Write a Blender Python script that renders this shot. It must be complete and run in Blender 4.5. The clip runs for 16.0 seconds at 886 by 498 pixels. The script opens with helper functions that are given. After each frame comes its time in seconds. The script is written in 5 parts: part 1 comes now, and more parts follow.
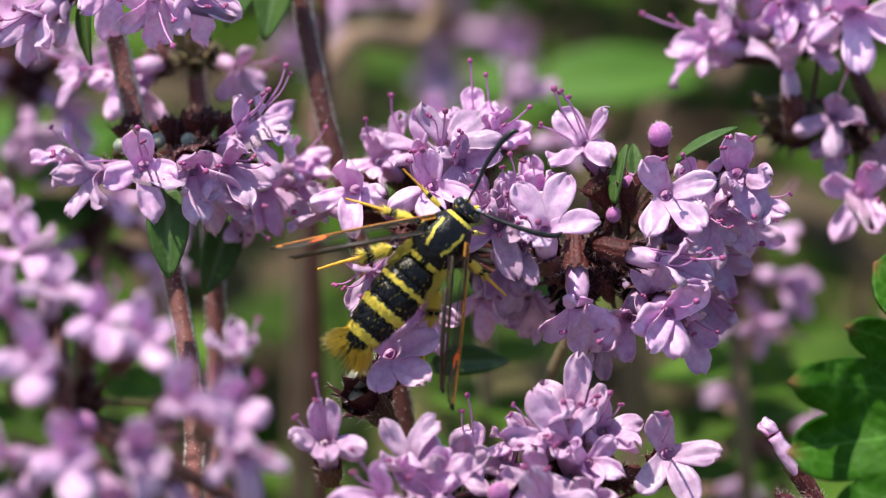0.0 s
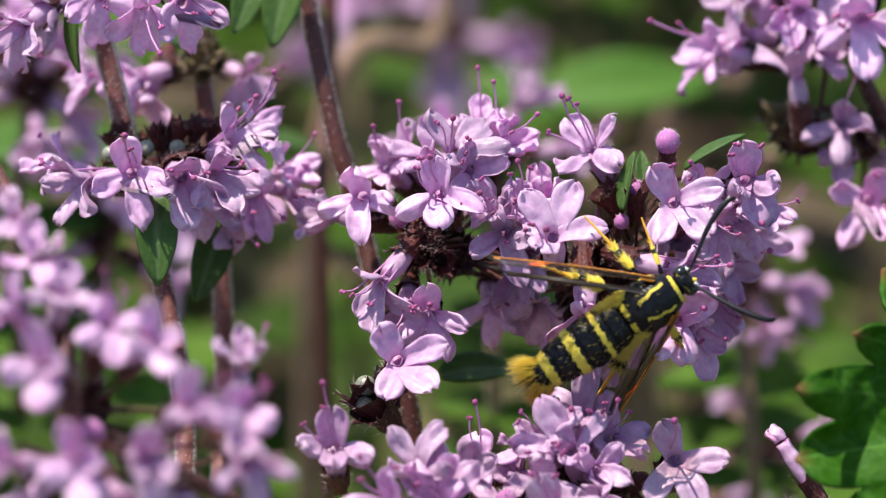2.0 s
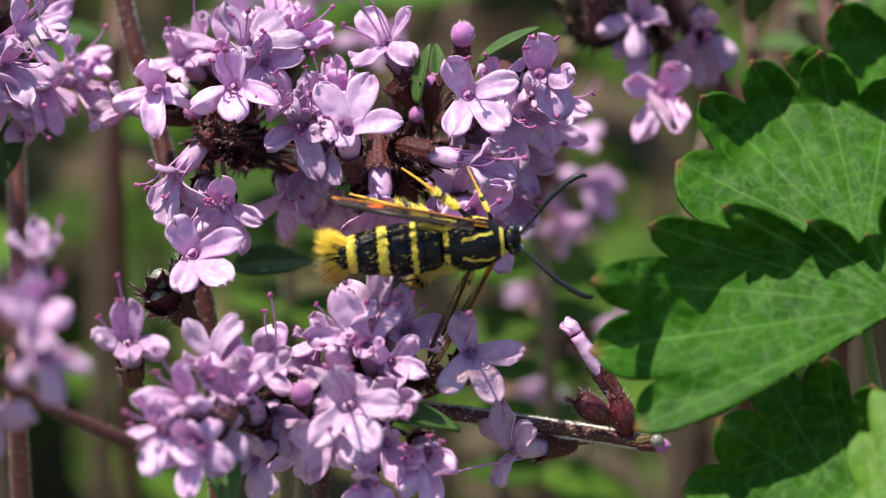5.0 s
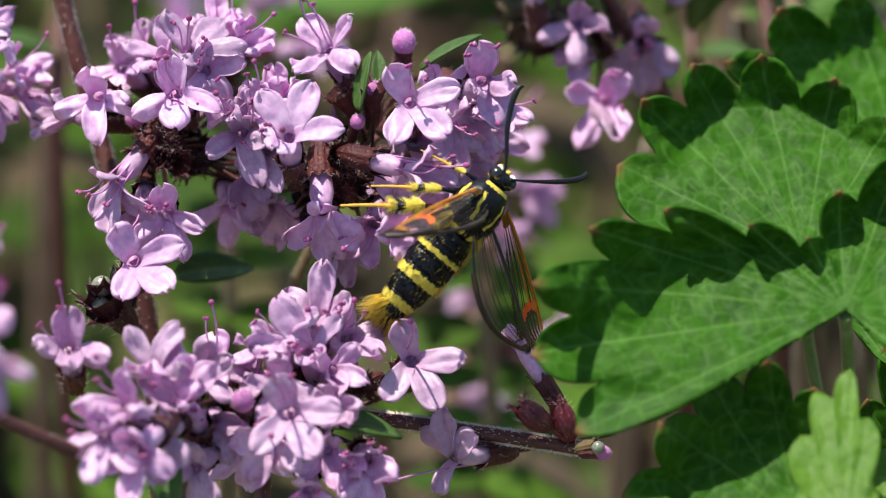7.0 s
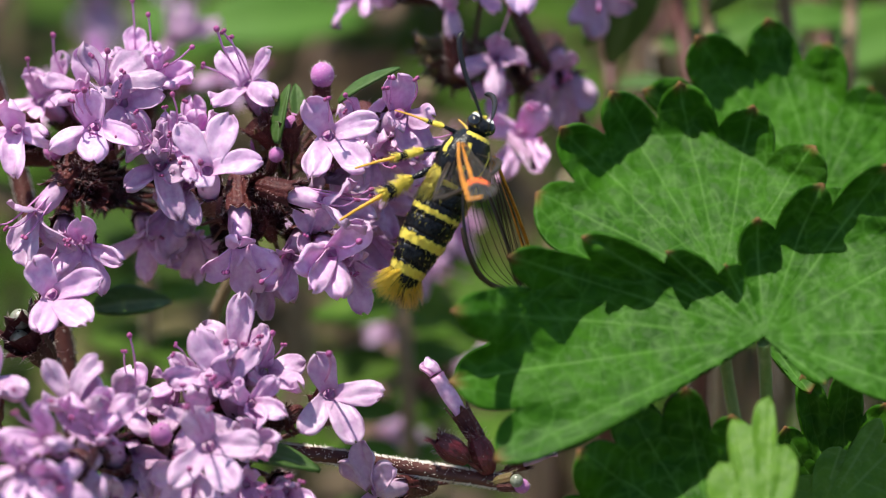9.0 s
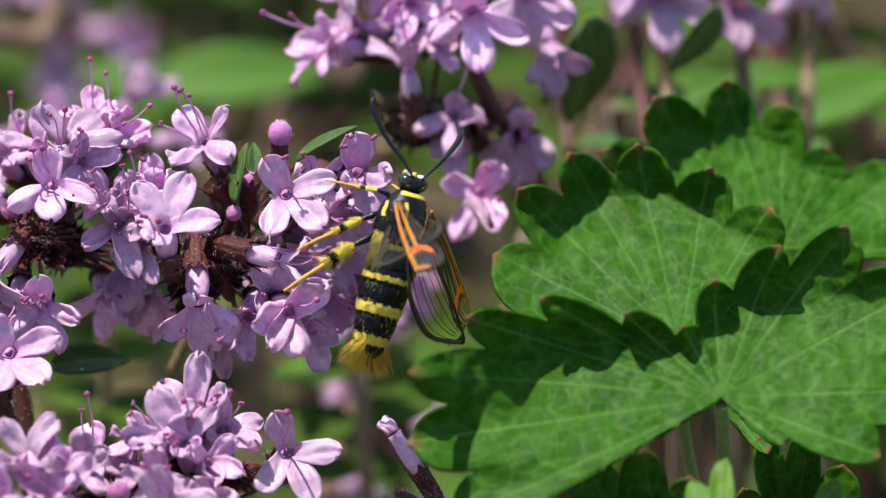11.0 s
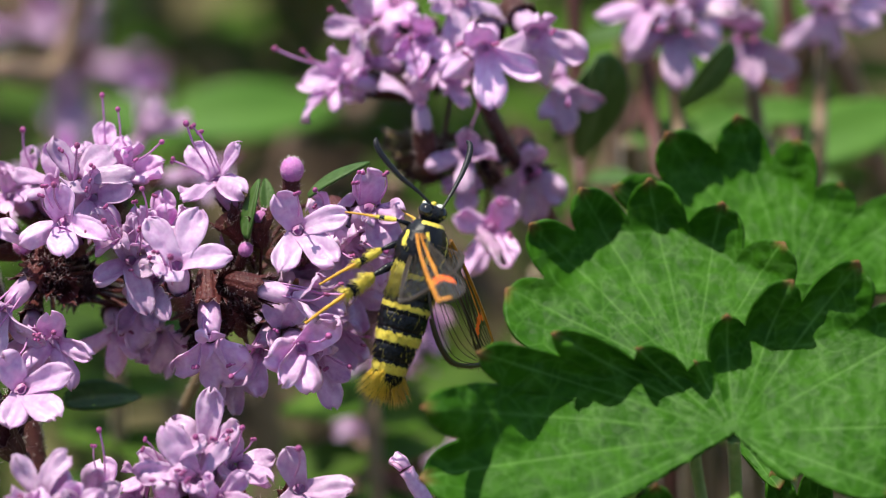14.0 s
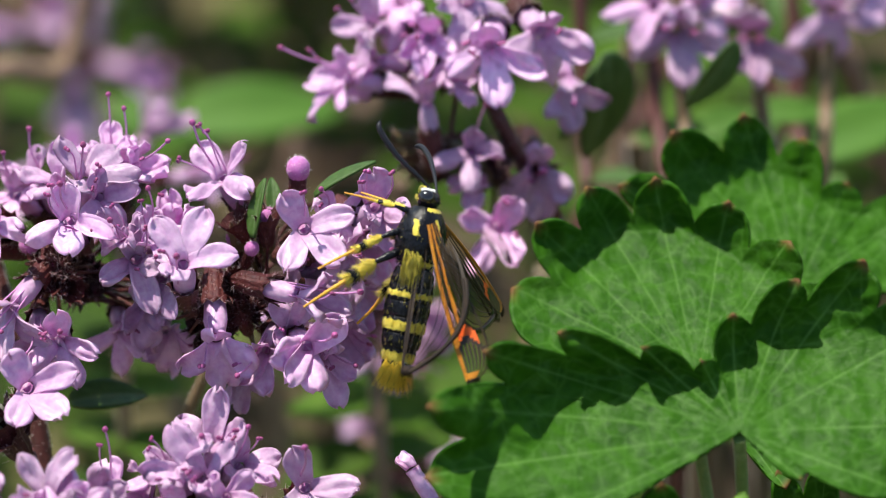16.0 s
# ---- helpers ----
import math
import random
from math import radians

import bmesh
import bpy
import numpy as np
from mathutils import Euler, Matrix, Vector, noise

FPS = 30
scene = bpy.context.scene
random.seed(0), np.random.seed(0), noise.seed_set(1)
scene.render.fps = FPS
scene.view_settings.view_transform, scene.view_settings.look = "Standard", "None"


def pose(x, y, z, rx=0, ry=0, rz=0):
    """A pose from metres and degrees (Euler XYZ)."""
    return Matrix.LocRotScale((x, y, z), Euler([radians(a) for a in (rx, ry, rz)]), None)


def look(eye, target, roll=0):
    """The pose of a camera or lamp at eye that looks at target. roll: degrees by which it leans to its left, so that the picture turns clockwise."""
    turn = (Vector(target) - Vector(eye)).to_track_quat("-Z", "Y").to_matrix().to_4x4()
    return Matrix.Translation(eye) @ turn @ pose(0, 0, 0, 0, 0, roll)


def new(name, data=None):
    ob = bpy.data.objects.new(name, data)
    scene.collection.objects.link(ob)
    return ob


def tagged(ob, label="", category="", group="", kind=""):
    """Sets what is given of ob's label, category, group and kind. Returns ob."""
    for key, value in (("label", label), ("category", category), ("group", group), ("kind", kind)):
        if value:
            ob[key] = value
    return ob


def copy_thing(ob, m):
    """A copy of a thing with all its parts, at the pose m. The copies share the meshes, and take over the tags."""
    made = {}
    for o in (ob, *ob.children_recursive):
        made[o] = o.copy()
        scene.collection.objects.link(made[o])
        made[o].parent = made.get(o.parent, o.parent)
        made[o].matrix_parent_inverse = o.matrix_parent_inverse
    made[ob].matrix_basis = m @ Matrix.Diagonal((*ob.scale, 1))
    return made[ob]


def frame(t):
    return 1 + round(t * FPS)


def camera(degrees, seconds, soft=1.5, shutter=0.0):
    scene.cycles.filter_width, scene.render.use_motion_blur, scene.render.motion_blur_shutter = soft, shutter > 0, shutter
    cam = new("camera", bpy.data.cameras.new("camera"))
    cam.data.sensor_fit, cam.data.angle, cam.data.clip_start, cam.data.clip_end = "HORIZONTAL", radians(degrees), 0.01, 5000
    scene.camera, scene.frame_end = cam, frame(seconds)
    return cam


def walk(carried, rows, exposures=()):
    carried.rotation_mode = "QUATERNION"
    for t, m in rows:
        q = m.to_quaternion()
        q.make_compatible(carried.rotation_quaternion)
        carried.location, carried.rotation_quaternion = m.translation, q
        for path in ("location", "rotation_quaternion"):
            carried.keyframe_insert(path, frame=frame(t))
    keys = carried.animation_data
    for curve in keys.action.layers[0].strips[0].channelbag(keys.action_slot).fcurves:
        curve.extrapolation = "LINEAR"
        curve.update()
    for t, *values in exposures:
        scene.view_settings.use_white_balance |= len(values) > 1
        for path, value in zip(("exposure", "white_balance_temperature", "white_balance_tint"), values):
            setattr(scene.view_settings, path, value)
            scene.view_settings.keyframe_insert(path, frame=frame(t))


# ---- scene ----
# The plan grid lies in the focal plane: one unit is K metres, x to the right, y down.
K = 0.000032
DIST = 0.025 / math.tan(radians(4.0))
TILT, HEIGHT = radians(35), 0.11
RIGHT = Vector((1, 0, 0))
AHEAD = Vector((0, math.cos(TILT), -math.sin(TILT)))
UP = Vector((0, math.sin(TILT), math.cos(TILT)))
CENTRE = Vector((0, 0, HEIGHT))
EYE = CENTRE - AHEAD * DIST


def place(x, y, d=0.0):
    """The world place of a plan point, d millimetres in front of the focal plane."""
    ray = AHEAD * DIST + RIGHT * ((x - 784) * K) + UP * ((441 - y) * K)
    return EYE + ray * ((DIST - d * 0.001) / DIST)


def way(x, y, z):
    """A direction from right, up and towards the eye."""
    return (RIGHT * x + UP * y - AHEAD * z).normalized()


def aim(x, y):
    """The camera's pose that turns its middle to a plan point, with no twist."""
    to = (place(x, y) - EYE).normalized()
    base = Matrix((RIGHT, UP, -AHEAD)).transposed()
    return Matrix.Translation(EYE) @ (AHEAD.rotation_difference(to).to_matrix() @ base).to_4x4()


cam = camera(8, 16.0, soft=1.1)
cam.data.dof.use_dof = True
cam.data.dof.focus_distance = DIST - 0.005
cam.data.dof.aperture_fstop = 36
WALK = [
    (0, 188.6, 335.6), (0.5, 176.3, 324.9), (1, 161.0, 323.3), (1.5, 162.6, 320.3), (2, 174.8, 323.3),
    (2.5, 223.8, 354.0), (3, 301.9, 396.8), (3.5, 396.8, 464.2), (4, 464.2, 525.5), (4.5, 504.0, 528.5),
    (4.7, 517.8, 517.8), (7, 640.3, 499.4), (7.5, 672.5, 479.5), (8, 712.3, 459.6), (8.5, 749.0, 444.3),
    (9, 784.2, 441.2), (9.5, 821.0, 429.0), (10, 850.1, 401.4), (12.3, 860.8, 294.2), (12.5, 857.7, 295.8),
    (13, 847.0, 285.1), (13.5, 842.4, 277.4), (14, 837.8, 274.3), (14.5, 831.7, 275.9), (15, 828.7, 278.9),
    (15.5, 833.2, 275.9), (16, 827.1, 275.9)
]
walk(cam, [(t, aim(x, y)) for t, x, y in WALK])

# ---- light ----
SUN_AT = way(-0.30, 0.87, 0.38)
sun = new("sun", bpy.data.lights.new("sun", "SUN"))
sun.data.energy, sun.data.angle, sun.data.color = 5.0, radians(0.6), (1.0, 0.945, 0.83)
sun.matrix_world = look(CENTRE + SUN_AT * 2, CENTRE)
world = bpy.data.worlds.new("sky")
scene.world = world
world.use_nodes = True
sky = world.node_tree.nodes.new("ShaderNodeTexSky")
sky.sky_type, sky.sun_disc = "NISHITA", False
sky.sun_elevation = math.asin(SUN_AT.z)
sky.sun_rotation = math.atan2(SUN_AT.x, SUN_AT.y)
back = world.node_tree.nodes["Background"]
back.inputs["Strength"].default_value = 0.15
world.node_tree.links.new(sky.outputs["Color"], back.inputs["Color"])
scene.view_settings.exposure = 0.39

# ---- materials ----
def material(name, colour, other, scale, rough=0.6, bump=0.0, bump_scale=0.0, sheen=0.0, through_light=0.0, spec=0.4, vary=0.15, rich_light=1.15,
             metal=0.0, fine=None, detail=4.0):
    """Two colours mixed by noise at two sizes (periods per metre), relief, and light let through for thin leaves."""
    m = bpy.data.materials.new(name)
    m.use_nodes = True
    tree = m.node_tree
    n, link = tree.nodes, tree.links.new
    b = n["Principled BSDF"]
    co = n.new("ShaderNodeTexCoord")
    big, small = n.new("ShaderNodeTexNoise"), n.new("ShaderNodeTexNoise")
    info = n.new("ShaderNodeObjectInfo")
    shift = n.new("ShaderNodeVectorMath")
    shift.operation = "ADD"
    link(co.outputs["Object"], shift.inputs[0])
    link(info.outputs["Random"], shift.inputs[1])
    for node, s in ((big, scale), (small, fine or scale * 6)):
        node.inputs["Scale"].default_value = s
        node.inputs["Detail"].default_value = detail
        link(shift.outputs[0], node.inputs["Vector"])
    ramp = n.new("ShaderNodeMapRange")
    ramp.inputs["From Min"].default_value, ramp.inputs["From Max"].default_value = 0.32, 0.68
    both = n.new("ShaderNodeMath")
    both.operation = "MULTIPLY_ADD"
    both.inputs[1].default_value, both.inputs[2].default_value = 0.55, 0.0
    link(small.outputs["Fac"], both.inputs[0])
    part_big = n.new("ShaderNodeMath")
    part_big.operation = "MULTIPLY_ADD"
    part_big.inputs[1].default_value = 0.45
    link(big.outputs["Fac"], part_big.inputs[0])
    link(both.outputs[0], part_big.inputs[2])
    link(part_big.outputs[0], ramp.inputs["Value"])
    mix = n.new("ShaderNodeMix")
    mix.data_type = "RGBA"
    mix.inputs[6].default_value, mix.inputs[7].default_value = (*colour, 1), (*other, 1)
    link(ramp.outputs["Result"], mix.inputs[0])
    hsv = n.new("ShaderNodeHueSaturation")
    value = n.new("ShaderNodeMapRange")
    value.inputs["To Min"].default_value, value.inputs["To Max"].default_value = 1 - vary, 1 + vary
    link(info.outputs["Random"], value.inputs["Value"])
    link(value.outputs["Result"], hsv.inputs["Value"])
    link(mix.outputs[2], hsv.inputs["Color"])
    link(hsv.outputs["Color"], b.inputs["Base Color"])
    b.inputs["Roughness"].default_value = rough
    b.inputs["Metallic"].default_value = metal
    b.inputs["Specular IOR Level"].default_value = spec
    if sheen:
        b.inputs["Sheen Weight"].default_value = sheen
        b.inputs["Sheen Roughness"].default_value = 0.4
    if bump:
        relief, grain = n.new("ShaderNodeBump"), n.new("ShaderNodeTexNoise")
        grain.inputs["Scale"].default_value = bump_scale or scale * 4
        grain.inputs["Detail"].default_value = 3
        link(shift.outputs[0], grain.inputs["Vector"])
        relief.inputs["Strength"].default_value = 0.8
        relief.inputs["Distance"].default_value = bump
        link(grain.outputs["Fac"], relief.inputs["Height"])
        link(relief.outputs["Normal"], b.inputs["Normal"])
    if through_light:
        lucent, join = n.new("ShaderNodeBsdfTranslucent"), n.new("ShaderNodeMixShader")
        rich = n.new("ShaderNodeHueSaturation")
        rich.inputs["Saturation"].default_value = rich_light
        link(hsv.outputs["Color"], rich.inputs["Color"])
        link(rich.outputs["Color"], lucent.inputs["Color"])
        join.inputs[0].default_value = through_light
        link(b.outputs[0], join.inputs[1])
        link(lucent.outputs[0], join.inputs[2])
        link(join.outputs[0], n["Material Output"].inputs["Surface"])
    return m


def attribute_tint(m, attribute, colour, amount=1.0):
    """Mix a further colour into a material along a mesh attribute (veins, rims)."""
    n, link = m.node_tree.nodes, m.node_tree.links.new
    hsv = next(x for x in n if x.bl_idname == "ShaderNodeHueSaturation" and x.inputs["Value"].links)
    at, mix, scale = n.new("ShaderNodeAttribute"), n.new("ShaderNodeMix"), n.new("ShaderNodeMath")
    at.attribute_name = attribute
    scale.operation = "MULTIPLY"
    scale.inputs[1].default_value = amount
    link(at.outputs["Fac"], scale.inputs[0])
    mix.data_type = "RGBA"
    mix.inputs[7].default_value = (*colour, 1)
    link(scale.outputs[0], mix.inputs[0])
    source = hsv.inputs["Color"].links[0].from_socket
    link(source, mix.inputs[6])
    link(mix.outputs[2], hsv.inputs["Color"])
    return m


def vein_net(m, scale, colour, amount):
    """A fine net of paler veins over a leaf."""
    n, link = m.node_tree.nodes, m.node_tree.links.new
    hsv = next(x for x in n if x.bl_idname == "ShaderNodeHueSaturation" and x.inputs["Value"].links)
    cells, span, mix, co = n.new("ShaderNodeTexVoronoi"), n.new("ShaderNodeMapRange"), n.new("ShaderNodeMix"), n.new("ShaderNodeTexCoord")
    cells.feature = "DISTANCE_TO_EDGE"
    cells.inputs["Scale"].default_value = scale
    link(co.outputs["Object"], cells.inputs["Vector"])
    span.inputs["From Min"].default_value, span.inputs["From Max"].default_value = 0.0, 0.07
    span.inputs["To Min"].default_value, span.inputs["To Max"].default_value = amount, 0.0
    link(cells.outputs["Distance"], span.inputs["Value"])
    mix.data_type = "RGBA"
    mix.inputs[7].default_value = (*colour, 1)
    link(span.outputs["Result"], mix.inputs[0])
    link(hsv.inputs["Color"].links[0].from_socket, mix.inputs[6])
    link(mix.outputs[2], hsv.inputs["Color"])


PETAL = attribute_tint(material("petal", (0.65, 0.368, 0.622), (0.868, 0.68, 0.838), 380, 0.40, 0.00010, 2200, 0.10, 0.34, 0.45, 0.2, 1.55, fine=3000),
                       "deep", (0.56, 0.20, 0.48), 0.6)
BUD = material("bud_petal", (0.52, 0.14, 0.42), (0.62, 0.25, 0.55), 1500, 0.6, 0.0001, 7000, 0.12, 0.15)
CALYX = material("calyx", (0.040, 0.008, 0.012), (0.125, 0.036, 0.030), 1300, 0.45, 0.00014, 5000, 0.0, 0.08, 0.3, 0.3, fine=4000)
CALYX_GREEN = material("calyx_green", (0.13, 0.055, 0.03), (0.14, 0.14, 0.05), 900, 0.45, 0.00007, 5000, 0.0, 0.1, 0.4, 0.25)
CALYX_POD = material("calyx_pod", (0.060, 0.006, 0.012), (0.15, 0.020, 0.030), 1300, 0.36, 0.0001, 5000, 0.0, 0.08, 0.45, 0.2, fine=4000)
CALYX_DARK = material("calyx_dark", (0.034, 0.009, 0.014), (0.075, 0.024, 0.024), 1400, 0.4, 0.00009, 6000, 0.0, 0.05)
NUT = material("nutlet", (0.13, 0.15, 0.09), (0.40, 0.42, 0.34), 1200, 0.35, 0.00002, 4000, 0.0, 0.1, 0.6)
STEM = material("red_stem", (0.048, 0.012, 0.010), (0.12, 0.036, 0.028), 500, 0.5, 0.00008, 2500, 0.05, 0.0, 0.4)
STEM_PALE = material("pale_red_stem", (0.13, 0.034, 0.028), (0.26, 0.10, 0.085), 500, 0.55, 0.00008, 2500, 0.1, 0.0, 0.4)
STEM_GREEN = material("green_stem", (0.10, 0.09, 0.035), (0.20, 0.12, 0.07), 400, 0.6, 0.00008, 2500, 0.3)
HAIR = material("plant_hair", (0.78, 0.73, 0.68), (0.88, 0.85, 0.80), 900, 0.5, 0, 0, 0, 0.3)
CALYX_HAIR = material("calyx_hair", (0.42, 0.26, 0.28), (0.70, 0.60, 0.60), 900, 0.5, 0, 0, 0, 0.3)
LEAF_BRIGHT = material("bright_leaf", (0.06, 0.16, 0.015), (0.11, 0.24, 0.03), 150, 0.5, 0.0001, 900, 0, 0.3, 0.3, 0.1)
LEAF_DRY = material("dry_leaf", (0.060, 0.042, 0.024), (0.13, 0.095, 0.055), 120, 0.7, 0.0001, 900, 0, 0.2, 0.2, 0.4)
FILAMENT = material("filament", (0.55, 0.20, 0.50), (0.68, 0.38, 0.62), 900, 0.5, 0, 0, 0, 0.2)
ANTHER = material("anther", (0.20, 0.04, 0.08), (0.42, 0.09, 0.30), 1500, 0.6)
LEAF_THYME = attribute_tint(material("thyme_leaf", (0.042, 0.098, 0.016), (0.080, 0.155, 0.032), 350, 0.5, 0.00006, 3000, 0.0, 0.22, 0.28),
                            "vein", (0.16, 0.24, 0.10), 0.6)
LEAF_FAR = material("meadow_leaf", (0.034, 0.092, 0.007), (0.105, 0.19, 0.020), 120, 0.65, 0.0001, 900, 0, 0.35, 0.15, 0.45)
LEAF_IVY = attribute_tint(material("lobed_leaf", (0.013, 0.062, 0.002), (0.042, 0.145, 0.006), 230, 0.5, 0.00018, 1200, 0.0, 0.19, 0.09, 0.06, fine=1100),
                          "vein", (0.14, 0.30, 0.06), 0.62)
vein_net(LEAF_IVY, 620, (0.10, 0.24, 0.04), 0.26)
attribute_tint(LEAF_IVY, "rim", (0.26, 0.07, 0.05), 0.8)
# yellow-green of the young front leaf, and of a sunlit edge put into colour
LEAF_YOUNG_LIT = attribute_tint(material("young_lit_leaf", (0.060, 0.155, 0.008), (0.12, 0.245, 0.02), 260, 0.5, 0.00018, 1300, 0.0, 0.25, 0.2, 0.06),
                            "vein", (0.22, 0.34, 0.09), 0.6)
LEAF_STALK = material("leaf_stalk", (0.10, 0.18, 0.04), (0.18, 0.26, 0.07), 400, 0.5, 0.00006, 2500, 0.2, 0.1)
SOIL = material("soil", (0.080, 0.068, 0.030), (0.17, 0.15, 0.072), 45, 0.9, 0.002, 160, 0, 0, 0.2, 0)
STRAW = material("straw", (0.24, 0.14, 0.09), (0.38, 0.26, 0.18), 60, 0.7, 0.0001, 700, 0, 0.1, 0.3, 0.3)
BLACK = material("black_scale", (0.003, 0.003, 0.004), (0.010, 0.010, 0.012), 2500, 0.24, 0.00008, 6000, 0.0, 0, 0.26, 0, fine=14000)
YELLOW = material("yellow_scale", (0.66, 0.48, 0.025), (0.84, 0.70, 0.10), 3000, 0.55, 0.00006, 12000, 0.2, 0, 0.4, 0, fine=16000)
GOLD = material("gold_hair", (0.80, 0.48, 0.025), (0.92, 0.68, 0.06), 900, 0.45, 0, 0, 0.2, 0.12, 0.4)
GOLD_LEG = material("leg_yellow", (0.62, 0.28, 0.02), (0.78, 0.46, 0.05), 1200, 0.5, 0.00003, 9000, 0.2, 0.05)
BLACK_HAIR = material("black_hair", (0.003, 0.003, 0.003), (0.007, 0.006, 0.006), 900, 0.4, spec=0.15)
ORANGE = material("wing_orange", (0.30, 0.085, 0.005), (0.66, 0.28, 0.015), 1800, 0.5, 0.00003, 9000, 0.1, 0.15)
RED_SPOT = material("wing_red", (0.75, 0.08, 0.01), (0.85, 0.16, 0.02), 1800, 0.5, 0, 0, 0, 0.15)
VEIN = material("wing_vein", (0.015, 0.010, 0.008), (0.05, 0.03, 0.012), 1800, 0.4)
ANTENNA = material("antenna", (0.004, 0.004, 0.006), (0.010, 0.009, 0.012), 2500, 0.4, 0.00002, 12000, 0.0, 0, 0.4)
EYE_DARK = material("eye", (0.004, 0.004, 0.004), (0.012, 0.010, 0.008), 2500, 0.12, 0, 0, 0, 0, 0.8)
FACE = material("face_white", (0.75, 0.75, 0.70), (0.85, 0.85, 0.80), 2500, 0.5)

MEMBRANE = bpy.data.materials.new("wing_membrane")
MEMBRANE.use_nodes = True
_n, _l = MEMBRANE.node_tree.nodes, MEMBRANE.node_tree.links.new
_clear, _gloss, _join, _fres = (_n.new(k) for k in ("ShaderNodeBsdfTransparent", "ShaderNodeBsdfGlossy", "ShaderNodeMixShader", "ShaderNodeFresnel"))
_clear.inputs["Color"].default_value = (0.93, 0.90, 0.82, 1)
_gloss.inputs["Roughness"].default_value = 0.25
_fres.inputs["IOR"].default_value = 1.5
_half = _n.new("ShaderNodeMath")
_half.operation = "MULTIPLY"
_half.inputs[1].default_value = 0.07
_l(_fres.outputs[0], _half.inputs[0])
_l(_half.outputs[0], _join.inputs[0])
_l(_clear.outputs[0], _join.inputs[1])
_l(_gloss.outputs[0], _join.inputs[2])
_l(_join.outputs[0], _n["Material Output"].inputs["Surface"])


# ---- building helpers ----
def mesh_of(name, verts, faces, mats, index=None, smooth=True, fields=None):
    me = bpy.data.meshes.new(name)
    me.from_pydata([tuple(v) for v in verts], [], faces)
    for m in mats:
        me.materials.append(m)
    if index is not None:
        me.polygons.foreach_set("material_index", index)
    if smooth:
        me.polygons.foreach_set("use_smooth", [True] * len(me.polygons))
    for key, values in (fields or {}).items():
        me.attributes.new(key, "FLOAT", "POINT").data.foreach_set("value", values)
    me.validate()
    me.update()
    return me


def part(name, me, parent, local=None, label=""):
    ob = new(name, me)
    ob.parent = parent
    if local is not None:
        ob.matrix_basis = local
    return tagged(ob, label)


def thing(name, at, label, category, group=""):
    ob = new(name)
    ob.empty_display_size = 0.002
    ob.matrix_basis = Matrix.Translation(at)
    return tagged(ob, label, category, group)


class Shape:
    """Collects vertices, faces, a material slot for each face, and a field for each vertex."""

    def __init__(self):
        self.v, self.f, self.i, self.a = [], [], [], []

    def grid(self, rows, slot=0, wrap=False, field=None):
        start, w = len(self.v), len(rows[0])
        for r, row in enumerate(rows):
            self.v += row
            self.a += field[r] if field else [0.0] * w
        for r in range(len(rows) - 1):
            for c in range(w if wrap else w - 1):
                a, b = start + r * w + c, start + r * w + (c + 1) % w
                self.f.append((a, b, b + w, a + w))
                self.i.append(slot(r, c) if callable(slot) else slot)

    def cap(self, row, tip, slot=0, flip=False):
        start = len(self.v)
        self.v += list(row) + [tip]
        self.a += [0.0] * (len(row) + 1)
        n = len(row)
        for c in range(n):
            q = (start + c, start + (c + 1) % n, start + n)
            self.f.append(q[::-1] if flip else q)
            self.i.append(slot)

    def tube(self, points, radii, sides=7, slot=0, field=None):
        pts = [Vector(p) for p in points]
        rows, side = [], None
        for k, p in enumerate(pts):
            along = (pts[min(k + 1, len(pts) - 1)] - pts[max(k - 1, 0)]).normalized()
            if side is None:
                side = along.orthogonal().normalized()
            side = (side - along * side.dot(along)).normalized()
            other = along.cross(side)
            rows.append([p + (side * math.cos(a) + other * math.sin(a)) * radii[k] for a in
                         [2 * math.pi * s / sides for s in range(sides)]])
        self.grid(rows, slot, True, field)
        ends = 0 if callable(slot) else slot
        self.cap(rows[-1], pts[-1], ends)
        self.cap(rows[0], pts[0], ends, True)

    def hair(self, root, tip, r, slot=0):
        """A thin three-sided strand."""
        root, tip = Vector(root), Vector(tip)
        a = (tip - root).orthogonal().normalized() * r
        b = (tip - root).normalized().cross(a)
        s = len(self.v)
        self.v += [root + a, root - a * 0.5 + b * 0.87, root - a * 0.5 - b * 0.87, tip]
        self.a += [0.0] * 4
        self.f += [(s, s + 1, s + 3), (s + 1, s + 2, s + 3), (s + 2, s, s + 3)]
        self.i += [slot] * 3

    def ball(self, centre, size, slot=0, n=10, rings=7):
        c = Vector(centre)
        rows = [[c + Vector((size[0] * math.sin(p) * math.cos(q), size[1] * math.sin(p) * math.sin(q), size[2] * math.cos(p)))
                 for q in [2 * math.pi * k / n for k in range(n)]] for p in [math.pi * (0.03 + 0.94 * r / (rings - 1)) for r in range(rings)]]
        self.grid(rows, slot, True)

    def mesh(self, name, mats, field="deep"):
        return mesh_of(name, self.v, self.f, mats, self.i, True, {field: self.a})


def curve(points, steps=8):
    """A smooth line through points."""
    p = [Vector(q) for q in points]
    p = [2 * p[0] - p[1], *p, 2 * p[-1] - p[-2]]
    out = []
    for k in range(1, len(p) - 2):
        a, b, c, d = p[k - 1:k + 3]
        for s in range(steps):
            t = s / steps
            out.append(0.5 * (2 * b + (c - a) * t + (2 * a - 5 * b + 4 * c - d) * t * t + (3 * b - a - 3 * c + d) * t ** 3))
    return out + [p[-2]]


